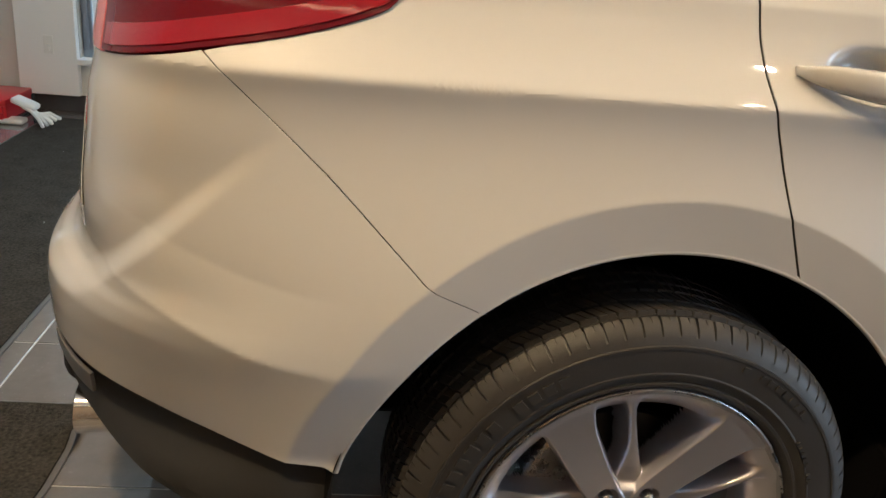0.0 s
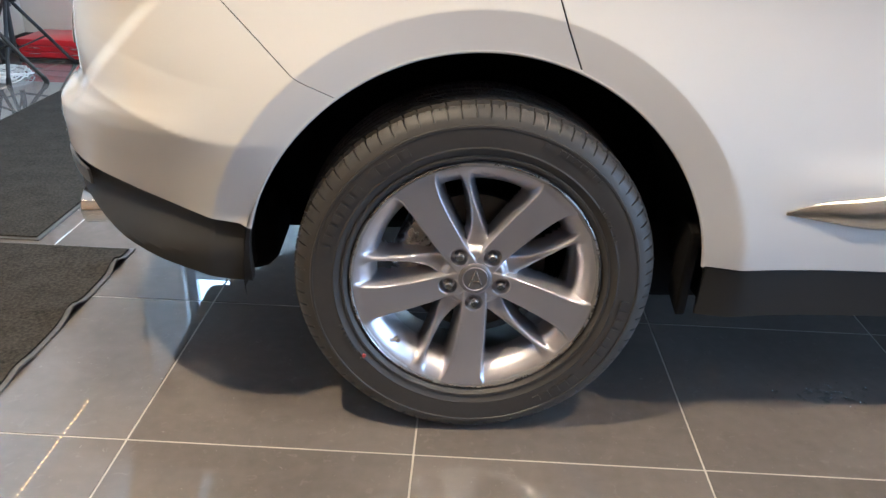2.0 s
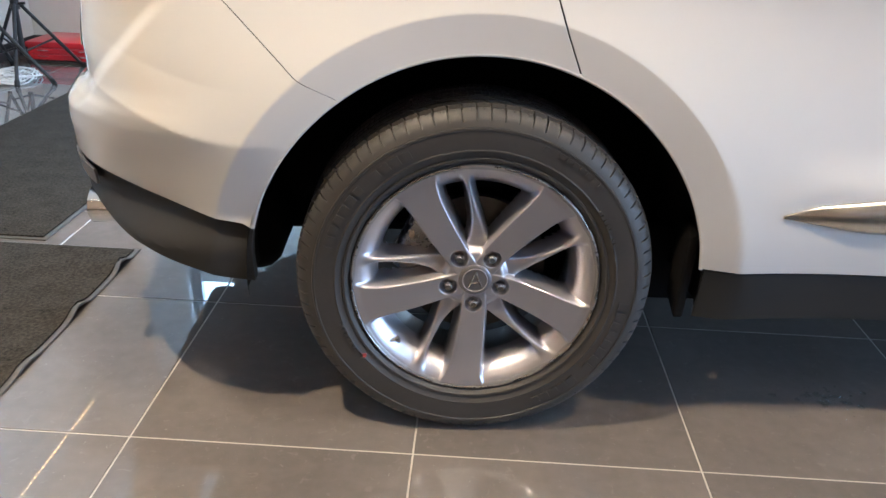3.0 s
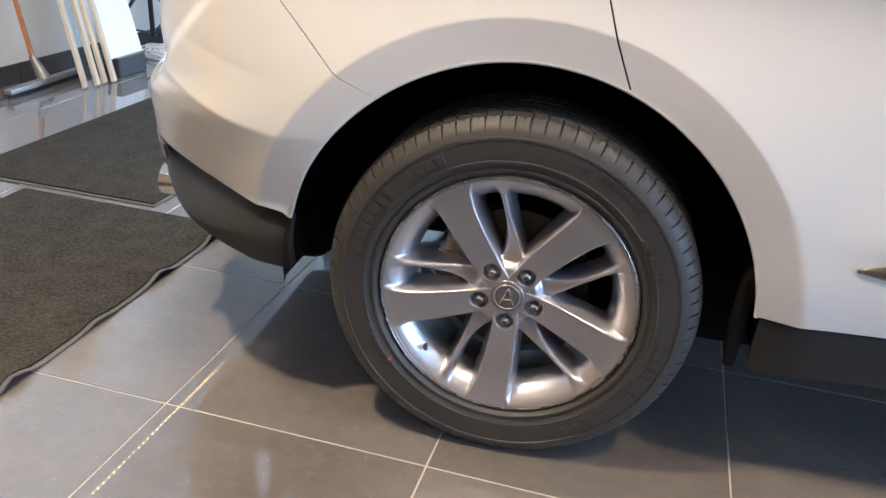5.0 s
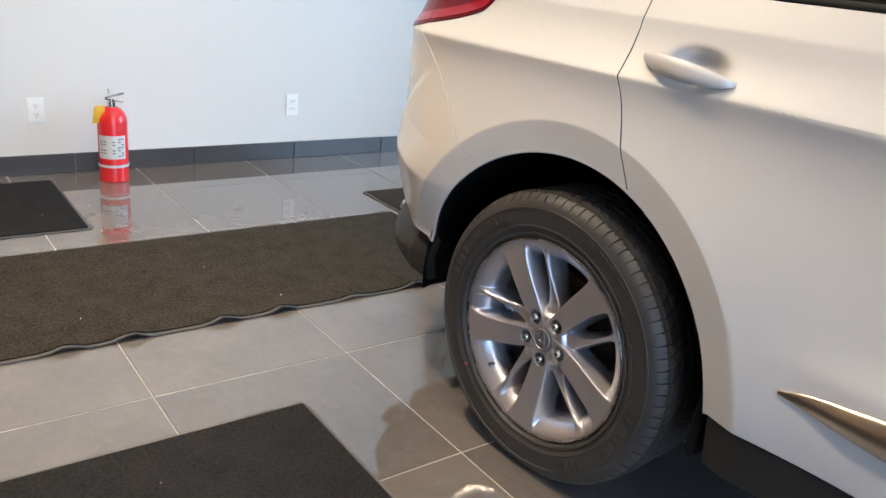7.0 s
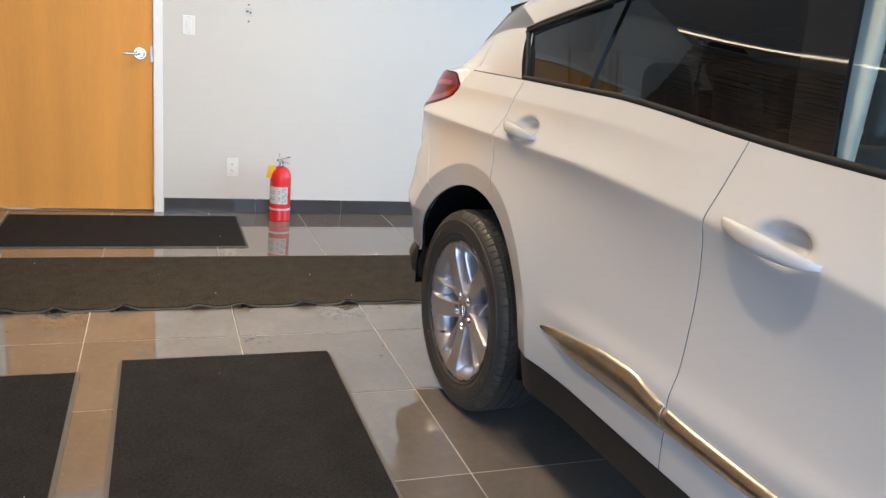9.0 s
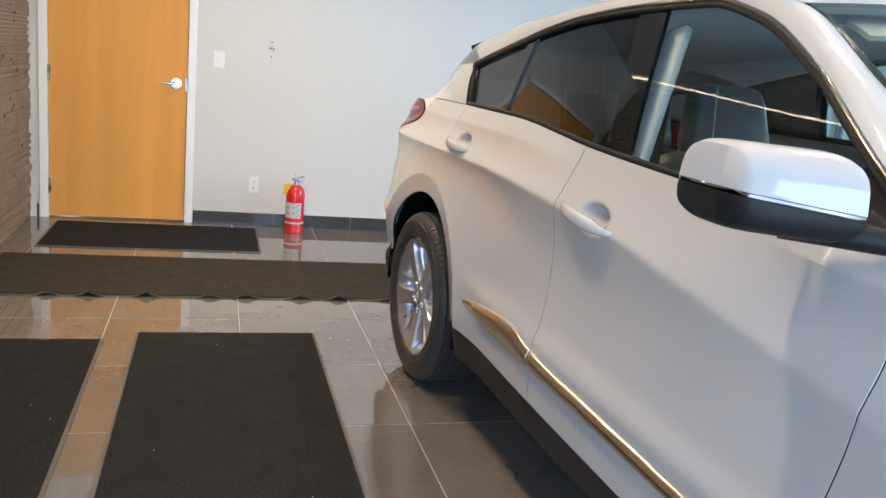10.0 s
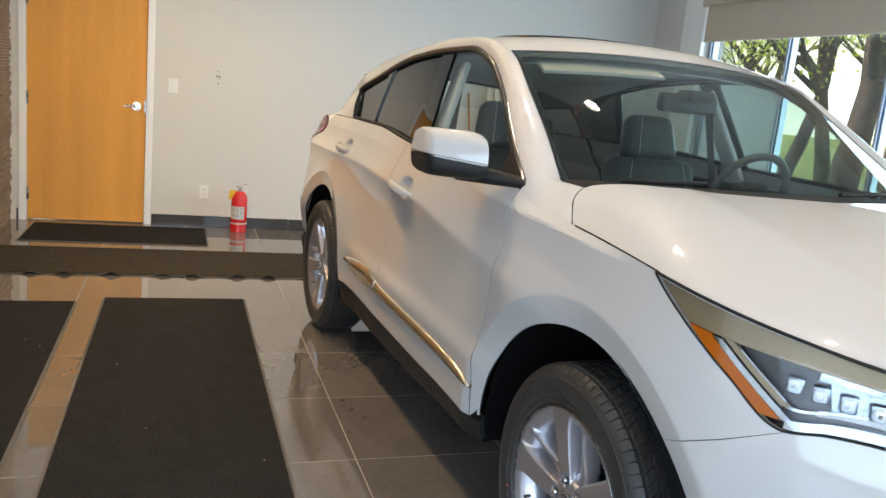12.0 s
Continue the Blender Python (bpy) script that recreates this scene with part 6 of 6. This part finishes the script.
# ---- loose things ----
def extinguisher():
    e = thing("fire_extinguisher", "red fire extinguisher standing on the floor by the wall", "fire extinguisher", at=Matrix.Translation((-2.80, -0.285, 0)))
    v, f = lathe([(0.0, 0.0), (0.066, 0.0), (0.070, 0.004), (0.070, 0.29), (0.067, 0.315), (0.055, 0.342), (0.036, 0.360), (0.024, 0.366), (0.0, 0.366)], 40)
    piece("cylinder", mesh_of("cylinder", v, f, M["extred"], 40), e, "glossy red cylinder")
    v, f = lathe([(0.0, 0.360), (0.020, 0.362), (0.020, 0.388), (0.012, 0.39), (0.012, 0.405), (0.0, 0.405)], 20)
    piece("valve", mesh_of("valve", v, f, M["chrome"], 40), e, "steel valve head")
    bm = bmesh.new()
    box(bm, -0.009, 0.009, -0.030, 0.055, -0.003, 0.003, 0.002, 1, Matrix.Translation((0, 0, 0.398)) @ Matrix.Rotation(radians(-12), 4, "X"))
    box(bm, -0.009, 0.009, -0.030, 0.060, -0.003, 0.003, 0.002, 1, Matrix.Translation((0, 0, 0.416)) @ Matrix.Rotation(radians(14), 4, "X"))
    part("lever", bm, M["steel"], e, "steel squeeze lever")
    tube("hose", [(-0.02, 0.0, 0.385), (-0.05, 0.01, 0.38), (-0.075, 0.01, 0.33), (-0.080, 0.01, 0.22), (-0.078, 0.01, 0.14)], 0.009, M["seal"], e, "black rubber hose")
    for z0, z1, a0, a1, m, nm in ((0.12, 0.235, -75, 35, "label", "label_plate"), (0.075, 0.088, -180, 180, "label", "band")):
        vs, fs = [], []
        n = 24
        for i in range(n + 1):
            a = radians(lerp(a0, a1, i / n))
            for z in (z0, z1):
                vs.append((0.0712 * math.cos(a), 0.0712 * math.sin(a), z))
        for i in range(n):
            fs.append((2 * i, 2 * i + 2, 2 * i + 3, 2 * i + 1))
        lab = piece(nm, mesh_of(nm, vs, fs, M[m], 60), e, "pale paper label with grey print" if nm == "label_plate" else "silver band")
        if nm == "label_plate":
            for i in range(7):
                for a in (-60, -45, -12, 8, 22):
                    if (i + a) % 3:
                        bm = bmesh.new()
                        box(bm, 0.0716, 0.0722, -0.007, 0.007, z0 + 0.012 + i * 0.014, z0 + 0.018 + i * 0.014, m=Matrix.Rotation(radians(a), 4, "Z"))
                        part("print_bar", bm, M["ink"], lab)
    bm = bmesh.new()
    box(bm, -0.002, 0.002, -0.028, 0.028, -0.045, 0.045, 0.001, 1, pose(0.03, -0.068, 0.335, 0, 15, 20))
    part("tag", bm, M["yellow"], e, "yellow inspection tag")
    tube("ring_pin", [(0.0 + 0.012 * math.cos(a), -0.012, 0.44 + 0.012 * math.sin(a)) for a in [2 * math.pi * i / 16 for i in range(17)]], 0.0015, M["steel"], e)


extinguisher()


def outlet(y, z, label):
    o = thing("wall_outlet", label, "wall outlet", "wall outlets", Matrix.Translation((W, y, z)))
    part("plate", a_box(0.0, 0.006, -0.038, 0.038, -0.062, 0.062, 0.003, 2), M["plate"], o, "white plastic cover plate")
    for dz in (-0.022, 0.022):
        r = part("receptacle", a_box(0.0055, 0.008, -0.017, 0.017, dz - 0.014, dz + 0.014, 0.004, 2), M["plate"], o)
        for dy in (-0.006, 0.006):
            part("slot", a_box(0.0078, 0.0084, dy - 0.0013, dy + 0.0013, dz - 0.002, dz + 0.008), M["slot"], r)
        part("slot", a_box(0.0078, 0.0084, -0.002, 0.002, dz - 0.010, dz - 0.006), M["slot"], r)


outlet(-0.59, 0.318, "white double power outlet low on the wall")
outlet(0.76, 0.315, "white double power outlet on the wall behind the car")


def light_switch():
    o = thing("light_switch", "white rocker light switch beside the door", "light switch", at=Matrix.Translation((W, -0.878, 1.23)))
    part("plate", a_box(0.0, 0.006, -0.039, 0.039, -0.060, 0.060, 0.003, 2), M["plate"], o, "white plastic cover plate")
    part("rocker", a_box(0.0055, 0.010, -0.016, 0.016, -0.032, 0.032, 0.002, 1, Matrix.Rotation(radians(3), 4, "Y")), M["plate"], o)
    for dz in (-0.048, 0.048):
        part("screw", rod(bmesh.new(), (0.005, 0, dz), (0.0072, 0, dz), 0.003), M["steel"], o)


light_switch()


def wall_marks():
    """Bare screw plugs and scuffs left from a bracket."""
    t = thing("bracket_marks", "leftover screw plugs and scuffed paint on the wall", "wall marks", at=Matrix.Translation((W, -0.505, 1.335)))
    for dy, dz, w, h in ((0.0, 0.055, 0.012, 0.010), (-0.008, 0.012, 0.020, 0.012), (0.012, 0.006, 0.012, 0.014), (0.002, -0.05, 0.012, 0.012)):
        p = part("plug", a_box(0.0, 0.004, dy - w / 2, dy + w / 2, dz - h / 2, dz + h / 2, 0.0015, 1), M["ink"], t)
    part("scuff", a_box(0.0002, 0.0012, -0.022, 0.024, -0.02, 0.035, 0.0004, 1), M["label"], t)


wall_marks()


def toolbox():
    t = thing("tool_chest", "low red steel tool chest against the wall", "tool chest", at=Matrix.Translation((-2.46, 3.57, 0)))
    part("plinth", a_box(-0.37, 0.11, -0.165, 0.18, 0.0, 0.016, 0.004, 1), M["base"], t, "dark base")
    body = part("body", a_box(-0.36, 0.10, -0.16, 0.18, 0.016, 0.110, 0.008, 2), M["toolred"], t, "red enamelled body", 40)
    part("lid", a_box(-0.365, 0.105, -0.172, 0.185, 0.092, 0.132, 0.010, 2), M["toolred"], t, "red lid", 40)
    for z0, z1 in ((0.022, 0.054), (0.058, 0.089)):
        d = part("drawer", a_box(-0.34, 0.085, -0.172, -0.158, z0, z1, 0.003, 1), M["toolred"], t, "red drawer front")
        for x0, x1 in ((-0.29, -0.22), (-0.03, 0.04)):
            part("drawer_handle", a_box(x0, x1, -0.181, -0.171, z1 - 0.012, z1 - 0.006, 0.002, 1), M["steel"], d, "bright pull")
    part("badge", a_box(0.015, 0.06, -0.1745, -0.171, 0.104, 0.114, 0.001, 1), M["label"], t, "plain silver badge")
    g = thing("work_gloves", "white knitted work gloves draped on the tool chest", "gloves", at=Matrix.Translation((-2.30, 3.44, 0.0)))
    rng = random.Random(2)
    part("palm", a_box(-0.08, 0.05, -0.05, 0.05, 0.10, 0.135, 0.016, 3, pose(0, 0, 0, 0, 22, 0)), M["cable"], g, smooth=60)
    for i in range(6):
        y = -0.05 + 0.02 * i
        pts = [(0.03, y * 0.7, 0.10), (0.075, y, 0.085 - 0.008 * i), (0.12, y * 1.5, 0.05), (0.15 + 0.01 * (i % 3), y * 2.0, 0.014)]
        tube("finger", pts, 0.0095, M["cable"], g)
    part("cuff", a_box(-0.10, 0.02, -0.045, 0.045, 0.0, 0.03, 0.012, 2), M["cable"], g, smooth=60)


toolbox()


def light_stand(x, y, hub, reach, angles):
    t = thing("light_stand", "black folding light stand with three braced legs", "light stand", "light stands", Matrix.Translation((x, y, 0)))
    part("centre_post", rod(bmesh.new(), (0, 0, 0.11), (0, 0, 1.1), 0.015), M["tripod"], t, smooth=40)
    part("upper_tube", rod(bmesh.new(), (0, 0, 1.1), (0, 0, 1.32), 0.011), M["tripod"], t, smooth=40)
    for z in (hub - 0.03, 0.72, 1.08):
        bm = bmesh.new()
        rod(bm, (0, 0, z), (0, 0, z + 0.06), 0.026, 0.023, 16)
        rod(bm, (0.02, 0, z + 0.03), (0.06, 0, z + 0.035), 0.008)
        part("collar", bm, M["tripod"], t, smooth=40)
    for a in angles:
        c, s = math.cos(radians(a)), math.sin(radians(a))
        leg = part("leg", rod(bmesh.new(), (0.025 * c, 0.025 * s, hub), (reach * c, reach * s, 0.012), 0.0105), M["tripod"], t, smooth=40)
        part("brace", rod(bmesh.new(), (0.015 * c, 0.015 * s, 0.13), (0.55 * reach * c, 0.55 * reach * s, 0.46 * hub), 0.006), M["tripod"], t, smooth=40)
        part("rubber_foot", rod(bmesh.new(), ((reach - 0.015) * c, (reach - 0.015) * s, 0.03), ((reach + 0.004) * c, (reach + 0.004) * s, 0.001), 0.014), M["seal"], leg)


def stands_and_cord():
    light_stand(-2.67, 3.10, 0.40, 0.335, (50, 150, 290))
    light_stand(-2.80, 2.91, 0.42, 0.41, (-5, 100, 248))
    k = thing("extension_cord", "loose tangle of white extension cord on the floor", "cable")
    rng = random.Random(7)
    for _ in range(4):
        a = rng.uniform(0, 6)
        pts = []
        for i in range(60):
            a += 0.33 + 0.12 * rng.uniform(-1, 1)
            r = 0.10 + 0.05 * math.sin(i * 0.37 + _)
            pts.append((-2.74 + 1.3 * r * math.cos(a) + 0.03 * _, 2.98 + 1.1 * r * math.sin(a) - 0.03 * _, 0.008 + 0.012 * (1 + math.sin(i * 0.9 + _))))
        tube("cord", pts, 0.0045, M["cable"], k)
    part("plug", a_box(-2.66, -2.61, 2.90, 2.93, 0.004, 0.03, 0.006, 2), M["cable"], k)


stands_and_cord()


def squeegee():
    s = thing("floor_squeegee", "floor squeegee with orange wooden handle leaning on the wall", "squeegee")
    a, b = Vector((-2.77, 1.68, 0.03)), Vector((-2.80, 2.22, 0.03))
    d = (b - a).normalized()
    m = Matrix.Translation((a + b) / 2) @ d.to_track_quat("X", "Z").to_matrix().to_4x4()
    part("blade_holder", a_box(-0.27, 0.27, -0.022, 0.022, -0.006, 0.022, 0.008, 2, m), M["bladegrey"], s, "grey metal blade holder", 40)
    part("rubber_blade", a_box(-0.27, 0.27, -0.006, 0.006, -0.030, -0.004, 0.002, 1, m), M["seal"], s, "black rubber blade")
    c = (a + b) / 2
    part("socket", rod(bmesh.new(), c + Vector((0, 0, 0.015)), c + Vector((-0.055, -0.005, 0.13)), 0.034, 0.015, 16), M["bladegrey"], s, "flared metal socket", 40)
    part("handle", rod(bmesh.new(), c + Vector((-0.05, -0.005, 0.12)), Vector((W + 0.022, 1.83, 1.42)), 0.0125, 0.0125, 16), M["broomwood"], s, "orange wooden handle", 40)


squeegee()


def boards():
    for x, y, tx, ty, wd in ((-2.62, 2.04, W + 0.04, 1.99, 0.062), (-2.60, 2.11, W + 0.05, 2.07, 0.06), (-2.60, 2.17, W + 0.03, 2.14, 0.05), (-2.58, 2.22, W + 0.03, 2.20, 0.05)):
        p = thing("timber_board", "long pale planed board leaning on the wall", "board", "leaning boards")
        a, b = Vector((x, y, 0.004)), Vector((tx, ty, 1.85))
        d = b - a
        m = Matrix.Translation(a) @ d.to_track_quat("Z", "Y").to_matrix().to_4x4() @ Matrix.Rotation(radians(20), 4, "Z")
        part("plank", a_box(-wd / 2, wd / 2, -0.010, 0.010, 0.0, d.length, 0.003, 1, m), M["palewood"], p)
        part("stamp", a_box(-wd / 2 + 0.012, wd / 2 - 0.012, -0.0112, -0.0095, 0.07, 0.105, 0, 1, m), M["ink"], p, "dark printed stamp")
    w = thing("white_panel", "tall white board leaning on the wall", "panel")
    bm = bmesh.new()
    m = Matrix.Translation((-2.64, 2.28, 0.10)) @ Matrix.Rotation(radians(-14), 4, "Y")
    box(bm, -0.008, 0.008, 0, 0.28, 0, 1.35, 0.003, 1, m)
    part("sheet", bm, M["white_trim"], w)
    part("foot_block", a_box(-2.70, -2.60, 2.30, 2.54, 0.0, 0.105, 0.006, 1), M["base"], w, "dark block under the board")


boards()


def thermostat():
    t = thing("wall_hook", "small white fitting on the wall by the window", "wall fitting", at=Matrix.Translation((-2.243, N - 0.05, 0.385)))
    part("plate", a_box(-0.026, 0.026, -0.006, 0.0, -0.05, 0.05, 0.003, 2), M["plate"], t)
    part("hook", a_box(-0.012, 0.012, -0.03, -0.005, -0.03, 0.0, 0.005, 2), M["plate"], t)


thermostat()


# ---- water left on the tile beside the sill ----
def puddle():
    rng = random.Random(12)
    verts, faces = [], []
    spots = [(0.865, -0.735, 0.015, 0.007), (0.925, -0.770, 0.010, 0.006), (0.835, -0.740, 0.012, 0.007), (0.868, -0.768, 0.016, 0.009), (0.895, -0.742, 0.020, 0.007), (0.950, -0.785, 0.010, 0.006)]
    for _ in range(44):
        r = 0.0012 + 0.0045 * rng.random() ** 2.5
        spots.append((rng.gauss(0.89, 0.055), rng.gauss(-0.752, 0.038), r * 1.5, r))
    for _ in range(16):
        spots.append((rng.uniform(0.55, 1.1), rng.uniform(-0.85, -0.62), 0.0022, 0.0016))
    for x, y, rx, ry in spots:
        b, seg = len(verts), 18
        ph = rng.uniform(0, 6.28)
        tall = min(0.0030, 0.6 * ry)
        for f, h in ((1.0, 0.0), (0.95, 0.42), (0.82, 0.78), (0.5, 1.0)):
            for k in range(seg):
                a = 2 * math.pi * k / seg
                wob = 1 + 0.22 * math.sin(2 * a + ph) + 0.14 * math.sin(3 * a - 2 * ph)
                verts.append((x + rx * f * wob * math.cos(a), y + ry * f * wob * math.sin(a), 0.0008 + tall * h))
        for q in range(3):
            for k in range(seg):
                kk = (k + 1) % seg
                faces.append((b + q * seg + k, b + q * seg + kk, b + (q + 1) * seg + kk, b + (q + 1) * seg + k))
        faces.append(tuple(b + 3 * seg + k for k in range(seg)))
    w = piece("water_drops", mesh_of("water_drops", verts, faces, M["water"], 60), None, "", pose(0, 0, 0, 0, 0, CAR_TURN) @ Matrix.Translation((0, 0.86, 0)))
    tagged(w, "clear spilt water drops on the dark tile", "water", kind="stuff")


puddle()

# ---- floor tiles, last ----
def tiles():
    g = 0.0022
    v, f = cube_geo(g, TILE - g, g, TILE - g, -0.010, 0.0, 0.0009)
    me = mesh_of("tile", v, f, M["tile"])
    u0, v0 = TU - TILE * 5, TV - TILE * 4
    rest_v, rest_f = [], []
    for i in range(21):
        for j in range(17):
            x, y = u0 + i * TILE, v0 + (j - 4) * TILE
            if x > E or y > N or x + TILE < W or y + TILE < S - 4.0 or (y + TILE < S - 0.1 and x + TILE < SEND):
                continue
            x0, x1, y0, y1 = max(x, W - 0.002), min(x + TILE, E), max(y, (S - 0.03) if x < SEND - 0.2 else S - 4.0), min(y + TILE, N)
            whole = x0 == x and y0 == y and x1 == x + TILE and y1 == y + TILE
            if i < 17 and y + TILE > S - 0.1:
                q = me if whole else mesh_of("tile", *cube_geo(g, x1 - x0 - g, g, y1 - y0 - g, -0.010, 0.0, 0.0009), M["tile"])
                piece("tile", q, floor, m=Matrix.Translation((x0, y0, 0)))
            elif x1 - x0 > 0.02 and y1 - y0 > 0.02:
                a, c = cube_geo(x0 + g, x1 - g, y0 + g, y1 - g, -0.010, 0.0, 0.0009)
                b = len(rest_v)
                rest_v += a
                rest_f += [[k + b for k in h] for h in c]
    tagged(piece("far_tiles", mesh_of("far_tiles", rest_v, rest_f, M["tile"]), floor), kind="stuff")


tiles()
